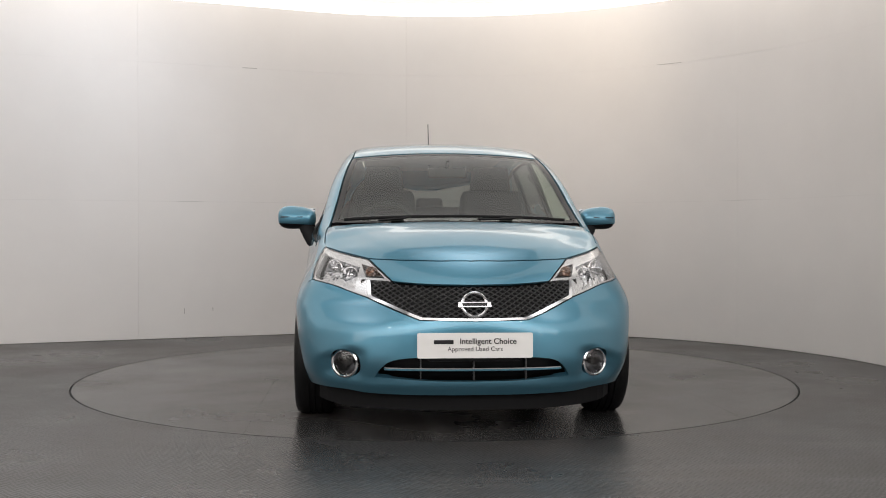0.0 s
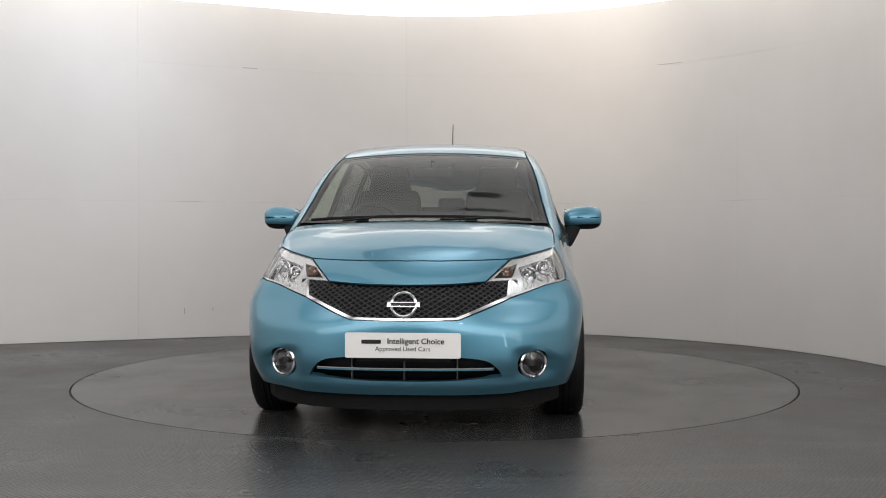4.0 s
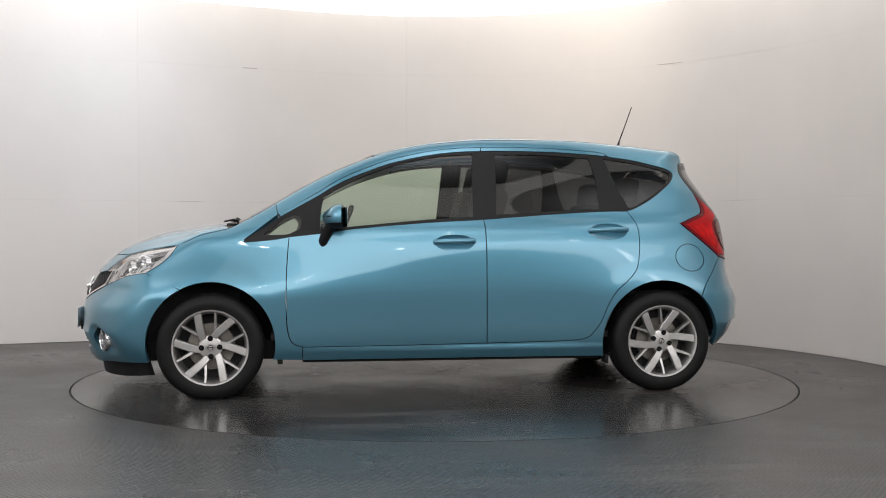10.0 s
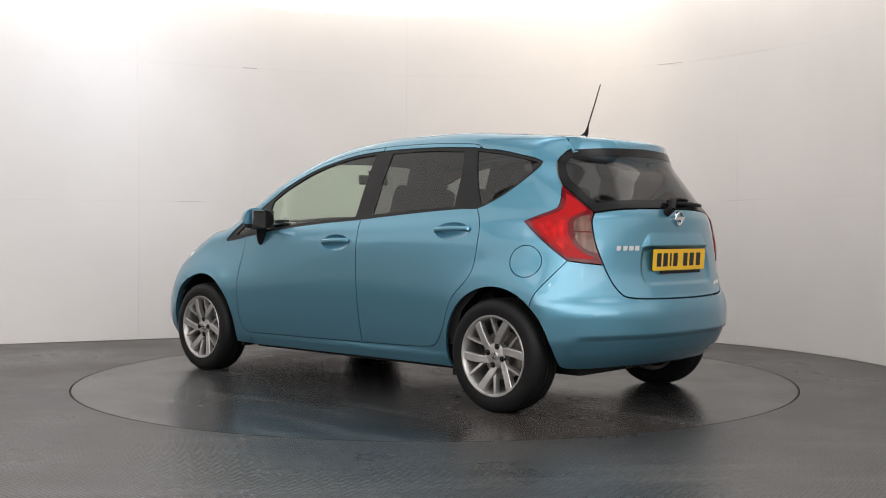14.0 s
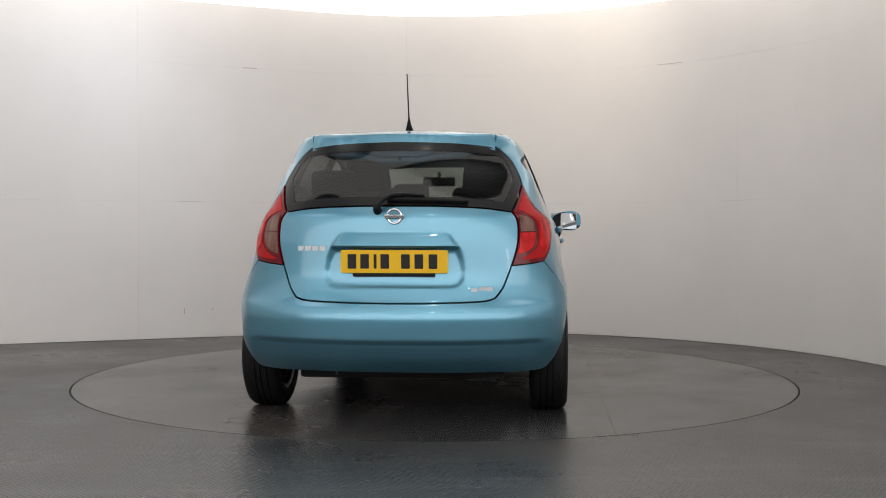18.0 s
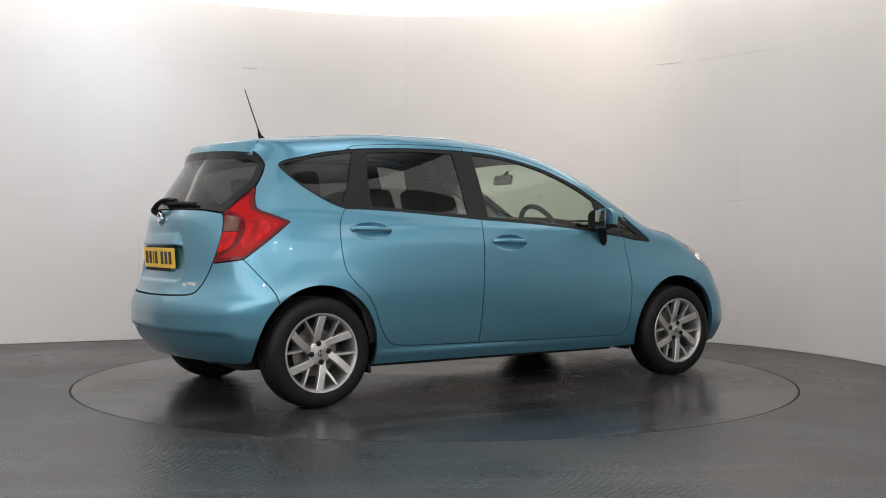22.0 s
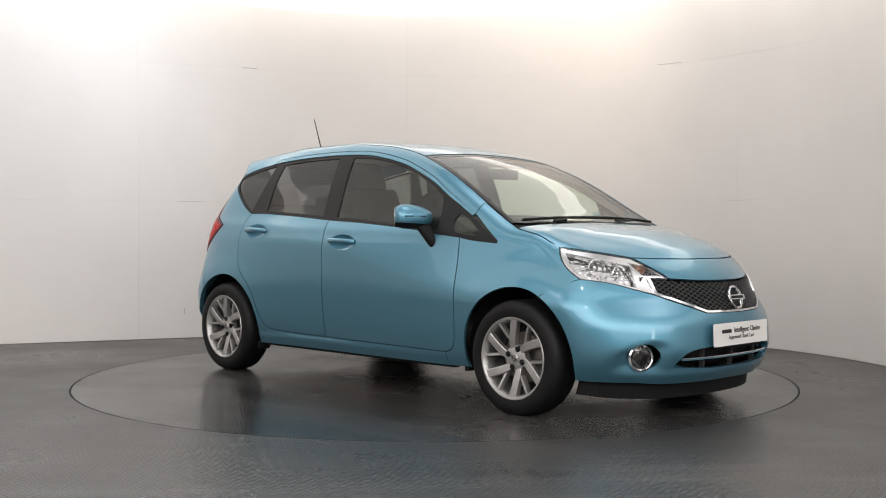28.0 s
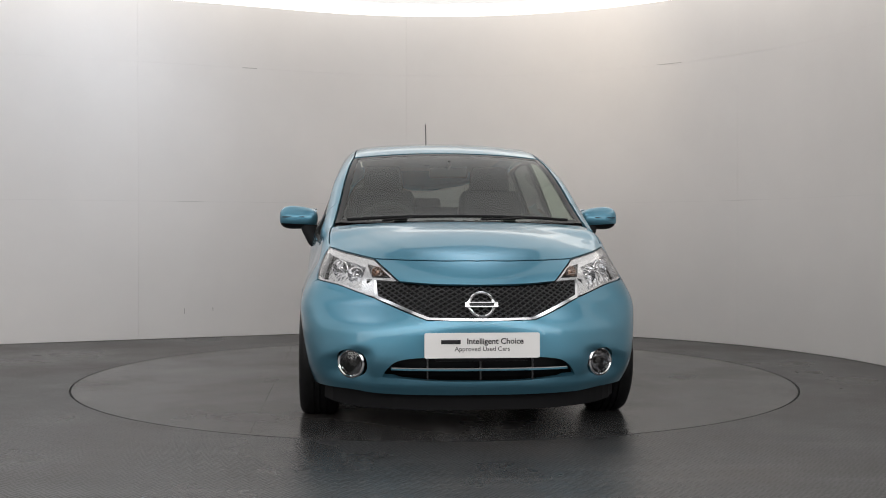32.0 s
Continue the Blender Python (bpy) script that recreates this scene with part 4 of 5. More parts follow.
part("rear_bumper", skin("rear_bumper", "wrap", ring(*(runs + [mirrored(r, CENTRE_R) for r in reversed(runs)])), bulge=bumper_step, spacing=0.016, lip=0.03), PAINT, CAR)
l3 = [LAMP_LOW[-1], rw(0.66, 0.776), rw(0.564, 0.765)]
l4 = [rw(0.564, 0.765), rw(0.575, 0.80), rw(0.592, 0.87), rw(0.595, 0.93), rw(0.589, 0.985), rw(0.563, 1.029)]
l5 = [rw(0.563, 1.029), rw(0.593, 1.105), rw(0.609, 1.170)]
TAIL = ring(LAMP_EDGE[:3], LAMP_EDGE[2:], LAMP_LOW, l3, l4, l5)
for m in (False, True):
    part("rear_lamp", skin("rear_lamp", "wrap", TAIL, off=0.004, mirror=m, spacing=0.016), DEEP_RED, CAR, "red rear lamp")
    part("headlamp", skin("headlamp", "wrap", HEAD, off=0.001, lip=0.02, mirror=m, spacing=0.016), LENS, CAR, "clear headlamp")
part("grille_backing", skin("grille_backing", "wrap", GRILLE, off=-0.03), BLACK, CAR)
# roof spoiler over the rear glass, with a rounded hanging edge
def spoiler_droop(p):
    return -0.012 * step(-1.38, -1.55, p[:, 0]) * step(0.478, 0.36, np.abs(p[:, 1]))



hb = np.array(bow([(-1.383, 0.0), (-1.378, 0.25), (-1.363, 0.471)]) + bow([(-1.363, 0.471), (-1.462, 0.472)])[1:] + bow([(-1.462, 0.472), (-1.562, 0.30), (-1.612, 0.12), (-1.619, 0.0)])[1:])
part("spoiler", skin("spoiler", "top", np.vstack([hb, (hb * [1, -1])[::-1][1:-1]]), gap=0.001, lip=0.02, bulge=spoiler_droop), PAINT, CAR)
edge = bow([(-1.462, 0.472), (-1.562, 0.30), (-1.612, 0.12), (-1.619, 0.0)], 0.02)
edge = np.array(edge + [(x, -y) for x, y in edge[::-1][1:]])
edge_p = onto("top", edge)
edge_p = edge_p + normals(edge_p) * spoiler_droop(edge_p)[:, None]
verts, faces, prof = [], [], ((-0.012, 0.0005), (0.002, -0.002), (0.008, -0.010), (0.011, -0.022), (0.009, -0.034), (0.000, -0.041), (-0.07, -0.043))
for i, v in enumerate(edge_p):
    t = edge_p[min(i + 1, len(edge_p) - 1)] - edge_p[max(i - 1, 0)]
    d = np.array([t[1], -t[0], 0]) / np.hypot(t[0], t[1])
    d = d if d[0] < 0 else -d
    thin = 0.15 + 0.85 * float(step(0.474, 0.36, abs(v[1])))
    verts += [v + d * a * thin + [0, 0, b * thin] for a, b in prof]
k = len(prof)
for i in range(len(edge_p) - 1):
    faces += [(i * k + j, i * k + j + 1, (i + 1) * k + j + 1, (i + 1) * k + j) for j in range(k - 1)]
part("spoiler_edge", mesh_from("spoiler_edge", verts, faces), PAINT, CAR)


def wheel():
    """One road wheel, its axle along y, outer face towards +y."""
    hub = new("wheel")
    hub.parent = CAR
    R, W = 0.297, 0.092
    prof = [(0.205, -W), (0.235, -W - 0.006), (0.262, -W - 0.004), (0.282, -W + 0.006), (0.2915, -W + 0.02), (0.2955, -W + 0.035), (0.2962, -0.045), (0.288, -0.0445), (0.288, -0.0375), (0.2966, -0.037), (R, -0.012), (0.288, -0.0115), (0.288, -0.0045), (R, -0.004), (R, 0.016), (0.288, 0.0165), (0.288, 0.0235), (0.2966, 0.024), (0.2962, 0.048), (0.2955, W - 0.035), (0.2915, W - 0.02), (0.282, W - 0.006), (0.262, W + 0.004), (0.235, W + 0.006),
            (0.212, W), (0.206, W - 0.012)]
    part("tyre", revolve(prof, 72), RUBBER, hub, "black rubber tyre")
    rim = [(0.2075, W - 0.004), (0.211, W + 0.001), (0.209, W + 0.004), (0.202, W + 0.003), (0.195, W - 0.006), (0.188, W - 0.03), (0.182, 0.0), (0.185, -W + 0.01), (0.205, -W + 0.004)]
    part("rim", revolve(rim, 72), ALLOY, hub, "silver alloy rim")
    disc = [(0.0, 0.010), (0.06, 0.010), (0.06, 0.0), (0.13, 0.0), (0.13, -0.02), (0.0, -0.02)]
    part("brake_disc", revolve(disc, 40), STEEL, hub, "worn steel brake disc")
    # flat dark disc added to close the wheel behind the spokes
    part("back_disc", revolve([(0.0, -0.05), (0.184, -0.05)], 48), DARK, hub)
    # six broad spokes, each with a slim one branching off
    for k in range(6):
        a = radians(k * 60 + 9)
        for slim in (0, 1):
            bm = bmesh.new()
            rows = []
            n = 10
            path = [(0.200, 0), (0.150, -4), (0.105, -10), (0.078, -16), (0.050, -24)][::-1] if not slim else [(0.199, -31), (0.150, -29), (0.110, -25), (0.085, -18.5), (0.070, -16)][::-1]
            mid = bow([(r * math.cos(a + radians(d)), r * math.sin(a + radians(d))) for r, d in path], 0.004)
            mid = [mid[round(i * (len(mid) - 1) / (n - 1))] for i in range(n)]
            for i in range(n):
                t = i / (n - 1)
                px, pz = mid[i]
                dx, dz = mid[min(i + 1, n - 1)] - mid[max(i - 1, 0)]
                ln = math.hypot(dx, dz)
                c, s = dx / ln, dz / ln
                w = (0.0190 + 0.0025 * t) if not slim else 0.0095 - 0.0035 * t
                zf = W - 0.016 + 0.012 * t - 0.010 * (1 - t) ** 2 - (0.008 * (1 - t) if slim else 0)
                row = []
                for off, h in ((-w - 0.002, zf - 0.03), (-w, zf - 0.003), (-w * 0.8, zf), (w * 0.8, zf), (w, zf - 0.003), (w + 0.002, zf - 0.03)):
                    row.append(bm.verts.new((px - off * s, h, pz + off * c)))
                rows.append(row)
            for p, q in zip(rows, rows[1:]):
                for j in range(5):
                    bm.faces.new((p[j], q[j], q[j + 1], p[j + 1]))
            bmesh.ops.recalc_face_normals(bm, faces=bm.faces)
            part("spoke", smooth(bm, 30), ALLOY, hub)
    part("hub_centre", revolve([(0.0, W - 0.024), (0.052, W - 0.024), (0.064, W - 0.028), (0.068, W - 0.06)], 40), ALLOY, hub)
    part("centre_cap", revolve([(0.0, W - 0.014), (0.019, W - 0.015), (0.023, W - 0.019), (0.023, W - 0.03)], 32), ALLOY, hub, "silver centre cap")
    part("cap_emblem", place(revolve([(0.011, 0.0), (0.0125, 0.0016), (0.015, 0.0016), (0.0165, 0.0)], 28), pose(0, W - 0.0155, 0)), DARK, hub, "dark ring emblem")
    part("cap_bar", place(box((0.036, 0.002, 0.006), (0, 0, 0), 0.0008), pose(0, W - 0.0140, 0)), DARK, hub)
    for k in range(4):
        a = radians(k * 90 - 2)
        bm = revolve([(0.0, W - 0.012), (0.006, W - 0.012), (0.0085, W - 0.016), (0.0085, W - 0.020), (0.0125, W - 0.0175), (0.0152, W - 0.0195), (0.0152, W - 0.04)], 16)
        bmesh.ops.translate(bm, vec=(0.050 * math.cos(a), 0, 0.050 * math.sin(a)), verts=bm.verts)
        part("wheel_nut", bm, GLOSS, hub, "black wheel nut")
    return hub


def wheels():
    w = wheel()
    w.matrix_basis = pose(AXLE_F, 0.742, HUB_Z - 0.009)
    for x, y, turn, roll in ((AXLE_R, 0.745, 0, -108), (AXLE_F, -0.742, 180, -23), (AXLE_R, -0.745, 180, -84)):
        c = copy_thing(w, pose(x, y, HUB_Z - (0.009 if x > 0 else 0.005), 0, 0, turn) @ pose(0, 0, 0, 0, roll, 0))
        c.name = "wheel"
    for x in (AXLE_F, AXLE_R):
        for s in (1, -1):
            # liner of the wheel house
            verts, faces = [], []
            pts = arc(0, 0, 0.378, -16, 196 if x > 0 else 174, 28)
            for px, pz in pts:
                verts += [(x + px, s * 0.755, HUB_Z + pz), (x + px, s * 0.50, HUB_Z + pz)]
            for i in range(len(pts) - 1):
                faces.append((2 * i, 2 * i + 1, 2 * i + 3, 2 * i + 2))
            c = len(verts)
            verts.append((x, s * 0.50, HUB_Z))
            for i in range(len(pts) - 1):
                faces.append((2 * i + 1, c, 2 * i + 3))
            part("wheel_liner", mesh_from("wheel_liner", verts, faces), BLACK, CAR, "black wheel-arch liner")


wheels()

# ---------------------------------------------------------------- details of the car


def sweep(points, radius, sides=8, flat=1.0, taper=1.0, up=(0, 0, 1)):
    """A rod along points; flat squeezes its section across, taper thins its end."""
    p = [Vector(v) for v in points]
    bm = bmesh.new()
    rows = []
    for i, v in enumerate(p):
        t = (p[min(i + 1, len(p) - 1)] - p[max(i - 1, 0)]).normalized()
        a = t.cross(Vector(up))
        a = a.normalized() if a.length > 1e-6 else Vector((1, 0, 0))
        b = a.cross(t)
        r = radius * (1 + (taper - 1) * i / (len(p) - 1))
        rows.append([bm.verts.new(v + r * math.cos(2 * math.pi * k / sides) * a + r * flat * math.sin(2 * math.pi * k / sides) * b) for k in range(sides)])
    for r0, r1 in zip(rows, rows[1:]):
        for k in range(sides):
            bm.faces.new((r0[k], r0[(k + 1) % sides], r1[(k + 1) % sides], r1[k]))
    bm.faces.new(rows[0][::-1])
    bm.faces.new(rows[-1])
    bmesh.ops.recalc_face_normals(bm, faces=bm.faces)
    return smooth(bm, 50)


def flip(bm):
    bmesh.ops.scale(bm, vec=(1, -1, 1), verts=bm.verts)
    bmesh.ops.reverse_faces(bm, faces=bm.faces)
    return bm


def superball(size, power=0.6, n=24):
    bm = bmesh.new()
    bmesh.ops.create_uvsphere(bm, u_segments=n * 2, v_segments=n, radius=1.0)
    for v in bm.verts:
        v.co = Vector([math.copysign(abs(c) ** power, c) * s for c, s in zip(v.co, size)])
    return bm


def cut(bm, co, no, keep_outer=False):
    g = bm.verts[:] + bm.edges[:] + bm.faces[:]
    r = bmesh.ops.bisect_plane(bm, geom=g, plane_co=co, plane_no=no, clear_outer=not keep_outer, clear_inner=keep_outer)
    edges = [e for e in r["geom_cut"] if isinstance(e, bmesh.types.BMEdge)]
    bmesh.ops.contextual_create(bm, geom=edges)
    return bm


def mirror_form():
    """A wedge: tall at its back edge, falling away forwards and towards the door."""
    bm = superball((0.096, 0.110, 0.074), 0.66)
    for v in bm.verts:
        t = (v.co.y + 0.110) / 0.220
        f = max(0.0, v.co.x / 0.096)
        if v.co.z > 0:
            v.co.z *= (0.74 + 0.36 * t - 0.26 * max(0.0, t - 0.55) ** 1.2) * (1 - 0.50 * f ** 1.6)
        else:
            v.co.z *= (0.86 + 0.04 * t) * (1 - 0.25 * f ** 1.6)
        v.co.x = (v.co.x * (1.0 - 0.22 * t) - 0.030 * t) * 0.80
    return cut(bm, (-0.047, 0, 0), (-1, 0.15, 0))


def mirrors():
    for s in (1, -1):
        base = new("door_mirror")
        base.parent = CAR
        at = Matrix.Translation((0.695, 0.880, 1.012))
        hold = []
        bm = mirror_form()
        cut(bm, (0, 0, -0.036), (0, 0.05, -1))
        hold.append(("cap", bm, PAINT, ""))
        bm = mirror_form()
        bmesh.ops.scale(bm, vec=(0.97, 0.97, 0.97), verts=bm.verts)
        cut(bm, (0, 0, -0.037), (0, -0.05, 1))
        hold.append(("lower_shell", bm, BLACK, "black lower shell"))
        hold.append(("stalk", sweep([(0.012, -0.050, -0.036), (0.026, -0.058, -0.062), (0.046, -0.076, -0.100), (0.060, -0.092, -0.132), (0.062, -0.108, -0.146)], 0.042, 14, 0.72, 0.86, (1, 0, 0)), BLACK, "black stalk"))
        hold.append(("indicator", box((0.02, 0.13, 0.006), (0.045, 0.018, 0.004), 0.002, 2, pose(0, 0, 0, 0, 0, 12)), GLOSS, "slim dark indicator strip"))
        bm = mirror_form()
        cut(bm, (-0.042, 0, 0), (1, -0.15, 0))
        bmesh.ops.scale(bm, vec=(1.0, 0.995, 0.995), verts=bm.verts)
        hold.append(("bezel", bm, BLACK, "black bezel"))
        hold.append(("mirror_glass", box((0.004, 0.186, 0.110), (-0.0535, -0.004, 0.000), 0.0015, 1, pose(0, 0, 0, 0, 0, 8.5)), MIRROR, "mirror glass"))
        for nm, bm, mat, lab in hold:
            for f in bm.faces:
                f.smooth = True
            smooth(bm, 45)
            bmesh.ops.transform(bm, matrix=at, verts=bm.verts)
            if s < 0:
                flip(bm)
            part(nm, bm, mat, base, lab)


MIRROR = material("mirror_glass", (0.55, 0.56, 0.58), 0.02, 1.0)
mirrors()


def surf(x, z, s=1, out=0.0):
    """A point on the flank, out metres off it, and its normal."""
    p = onto("wrap", [sw(x, z)])
    n = normals(p)
    v = (p + n * out)[0]
    return Vector((v[0], v[1] * s, v[2]))


def handles():
    for s in (1, -1):
        for x0, z0 in ((0.010, 0.872), (-0.905, 0.938)):
            h = new("door_handle")
            h.parent = CAR
            part("cup", skin("cup", "wrap", handle_outline(x0, z0), gap=-0.0005, lip=0, spacing=0.008, mirror=s < 0, bulge=cup_depth(x0, z0)), PAINT, h)
            pts = [surf(x0 + 0.117, z0 - 0.002, s, 0.002)] + [surf(x0 + 0.105 - 0.21 * i / 8, z0 - 0.001 + 0.006 * i / 8, s, 0.016 + 0.010 * math.sin(math.pi * i / 8)) for i in range(9)] + [surf(x0 - 0.117, z0 + 0.005, s, 0.004)]
            part("grip", sweep(pts, 0.0145, 12, 0.6, 1.0, (0, 1, 0)), PAINT, h)


def cup_depth(x0, z0):
    def depth(p):
        r = np.sqrt(((p[:, 0] - x0) / 0.116) ** 2 + ((p[:, 2] - z0 + 0.003) / 0.047) ** 2)
        return -0.017 * (1 - np.clip(r, 0, 1) ** 2) ** 0.7
    return depth


handles()


# front plate, badge, grille
def flat_sheet(w, h, t, r):
    """A thin plate with rounded corners in the y-z plane, facing +x."""
    pts = []
    for cx, cz, a0 in ((w / 2 - r, h / 2 - r, 0), (-w / 2 + r, h / 2 - r, 90), (-w / 2 + r, -h / 2 + r, 180), (w / 2 - r, -h / 2 + r, 270)):
        pts += [(cx + r * math.cos(radians(a0 + 18 * k)), cz + r * math.sin(radians(a0 + 18 * k))) for k in range(6)]
    bm = bmesh.new()
    a = [bm.verts.new((t / 2, y, z)) for y, z in pts]
    b = [bm.verts.new((-t / 2, y, z)) for y, z in pts]
    bm.faces.new(a)
    bm.faces.new(b[::-1])
    n = len(pts)
    for i in range(n):
        bm.faces.new((a[i], b[i], b[(i + 1) % n], a[(i + 1) % n]))
    bmesh.ops.recalc_face_normals(bm, faces=bm.faces)
    return bm


def words(text, height, mat, parent, m, name="lettering", bold=0.0):
    cu = bpy.data.curves.new(name, "FONT")
    cu.body, cu.size, cu.align_x, cu.align_y = text, height, "CENTER", "CENTER"
    cu.extrude, cu.offset, cu.resolution_u = 0.0006, bold, 3
    tmp = new("tmp", cu)
    dg = bpy.context.evaluated_depsgraph_get()
    me = bpy.data.meshes.new_from_object(tmp.evaluated_get(dg))
    bpy.data.objects.remove(tmp)
    me.transform(m)
    me.materials.clear()
    return part(name, me, mat, parent, "printed lettering")


FACE = pose(0, 0, 0, 90, 0, 90)     # text plane turned to face +x
BACK = pose(0, 0, 0, 90, 0, -90)


def front_end():
    plate = part("front_plate", place(flat_sheet(0.52, 0.113, 0.004, 0.008), pose(2.186, 0, 0.420, 0, -2, 0)), WHITE, CAR, "white dealer plate")
    m = pose(2.189, 0, 0.420, 0, -2, 0) @ FACE
    words("Intelligent Choice", 0.036, INK, plate, m @ Matrix.Translation((0.058, 0.018, 0)), bold=0.0006)
    part("brand_bar", place(flat_sheet(0.088, 0.018, 0.0012, 0.002), pose(2.189, -0.142, 0.436)), INK, plate, "dark printed bar")
    words("Approved Used Cars", 0.029, INK, plate, m @ Matrix.Translation((0.0, -0.016, 0)))
    part("plate_bracket", box((0.03, 0.42, 0.05), (2.160, 0, 0.372), 0.006), BLACK, CAR)
    # grille: lattice of slim bars lying on the grille's curve
    q0, q1 = GRILLE.min(0), GRILLE.max(0)
    verts, faces = [], []
    for d in (1, -1):
        k = -40
        while k < 90:
            c = q0[0] + k * 0.034
            k += 1
            line = np.array([(c + d * 1.55 * t, q0[1] + t) for t in np.linspace(-0.01, 0.20, 36)])
            ok = inside(GRILLE, line)
            if not ok.any():
                continue
            pp = onto("wrap", line)
            nn = normals(pp)
            w = np.array([0, 0, 1.0]) * 0.0033
            for i in range(len(line) - 1):
                if not (ok[i] and ok[i + 1]):
                    continue
                s = len(verts)
                for a, b in zip(pp[i:i + 2], nn[i:i + 2]):
                    f = a - b * 0.010
                    verts += [f - w - b * 0.006, f - w * 0.5, f + w * 0.5, f + w - b * 0.006]
                for j in range(3):
                    faces.append((s + j, s + j + 1, s + 5 + j, s + 4 + j))
    part("grille_mesh", mesh_from("grille_mesh", verts, faces, False), MESHGREY, CAR, "black diamond grille mesh")
    # bright V along the lower edge
    for s in (1, -1):
        a = [fw(0.477, 0.700), fw(0.472, 0.622), fw(0.36, 0.576), fw(0.245, 0.531)]
        b = [fw(0.20, 0.530), fw(0.238, 0.542), fw(0.36, 0.590), fw(0.460, 0.632), fw(0.466, 0.700)]
        o = ring(a[:2], a[1:], [a[-1], b[0]], [b[0], b[1]], b[1:4], b[3:], [b[-1], a[0]])
        part("grille_trim", skin("grille_trim", "wrap", o, off=0.004, gap=0, lip=0.012, spacing=0.012, mirror=s < 0), CHROME, CAR, "chrome V-shaped grille trim")
    o = ring([fw(0.24, 0.531), (CENTRE_F, 0.528)], mirrored([fw(0.24, 0.531), (CENTRE_F, 0.528)], CENTRE_F), [(2 * CENTRE_F - fw(0.24, 0.541)[0], 0.541), (CENTRE_F, 0.538), fw(0.24, 0.541)])
    part("grille_lower_trim", skin("grille_lower_trim", "wrap", o, off=0.003, gap=0, lip=0.012, spacing=0.012), CHROME, CAR, "thin chrome strip")
    # badge
    bad = new("badge")
    bad.parent = CAR
    part("badge_ring", place(revolve([(0.048, -0.004), (0.050, 0.004), (0.056, 0.007), (0.062, 0.003), (0.062, -0.006), (0.048, -0.006)], 40, "X"), pose(2.152, 0, 0.600, 0, -18, 0)), CHROME, bad, "chrome ring")
    part("badge_bar", place(box((0.012, 0.150, 0.026), (0, 0, 0), 0.003), pose(2.157, 0, 0.600, 0, -18, 0)), CHROME, bad, "chrome bar")
    part("badge_inlay", place(box((0.004, 0.112, 0.014), (0, 0, 0), 0.001), pose(2.1635, 0, 0.602, 0, -18, 0)), GLOSS, bad, "dark inlay bar")
    # lower intake
    part("intake_backing", skin("intake_backing", "wrap", ring(mouth_l, mouth_b, mirrored(mouth_b, CENTRE_F), mirrored(mouth_l, CENTRE_F)), off=-0.06, lip=0, gap=-0.02), BLACK, CAR)
    for z, h, mat, w in ((0.312, 0.007, CHROME, 0.40), (0.306, 0.012, PAINT, 0.405)):
        ys = np.linspace(-w, w, 25)
        p = onto("front", [(y, z) for y in ys])
        verts, faces = [], []
        for v in p:
            verts += [v + [-0.012, 0, h / 2], v + [-0.006, 0, h / 3], v + [-0.006, 0, -h / 3], v + [-0.012, 0, -h / 2], v + [-0.05, 0, -h / 2], v + [-0.05, 0, h / 2]]
        for i in range(len(p) - 1):
            for j in range(6):
                a, b = i * 6 + j, i * 6 + (j + 1) % 6
                faces.append((a, b, b + 6, a + 6))
        part("intake_bar", mesh_from("intake_bar", verts, faces, False), mat, CAR)
    for y in (-0.24, 0.0, 0.24):
        x = onto("front", [(y, 0.31)])[0][0]
        part("intake_post", box((0.03, 0.005, 0.105), (x - 0.042, y, 0.310), 0.0015), MESHGREY, CAR)
    part("tow_cover", skin("tow_cover", "wrap", np.array([(fw(-0.35, 0.475)[0] + 0.026 * a, 0.475 + 0.026 * b) for a, b in ((1, 0.8), (0.8, 1), (-0.8, 1), (-1, 0.8), (-1, -0.8), (-0.8, -1), (0.8, -1), (1, -0.8))]), off=0.0012, lip=0.001, gap=0, spacing=0.02), PAINT, CAR)
    # black air dam under the bumper
    ys = np.linspace(-0.74, 0.74, 37)
    verts, faces = [], []
    for y in ys:
        v = onto("front", [(y, 0.20)])[0]
        k = 1 - 0.04
        low = 0.108 + 0.02 * abs(y / 0.74) ** 8
        verts += [(v[0] - 0.03, v[1] * k, 0.225), (v[0] - 0.05, v[1] * k, low), (v[0] - 0.075, v[1] * k, low), (v[0] - 0.05, v[1] * k, 0.215)]
    for i in range(len(ys) - 1):
        for j in range(4):
            a, b = i * 4 + j, i * 4 + (j + 1) % 4
            faces.append((a, b, b + 4, a + 4))
    part("air_dam", mesh_from("air_dam", verts, faces, False), BLACK, CAR, "black air dam under the bumper")
    for s in (1, -1):
        fog = new("fog_lamp")
        fog.parent = CAR
        c = onto("front", [(0.592, 0.322)])[0]
        n = normals(np.array([c]))[0]
        yawf = math.degrees(math.atan2(n[1], n[0])) * 0.75
        m = pose(c[0] - 0.033, s * (c[1] - 0.009), c[2], 0, 0, s * yawf) @ Matrix.Scale(1.10, 4)
        part("fog_trim", place(revolve([(0.050, -0.010), (0.0515, 0.006), (0.055, 0.010), (0.0615, 0.006), (0.064, -0.002), (0.064, -0.03), (0.050, -0.03)], 40, "X"), m), CHROME, fog, "chrome trim ring")
        part("fog_bowl", place(revolve([(0.0, -0.050), (0.02, -0.045), (0.036, -0.030), (0.050, -0.006)], 32, "X"), m), SMOKE, fog, "dark reflector bowl")
        part("fog_bulb", place(revolve([(0.0, -0.006), (0.012, -0.008), (0.014, -0.03)], 16, "X"), m), DARK, fog, "dark bulb cap")
        part("fog_glass", place(revolve([(0.0, 0.006), (0.02, 0.004), (0.050, -0.004)], 32, "X"), m), LENS, fog, "clear lens")


front_end()


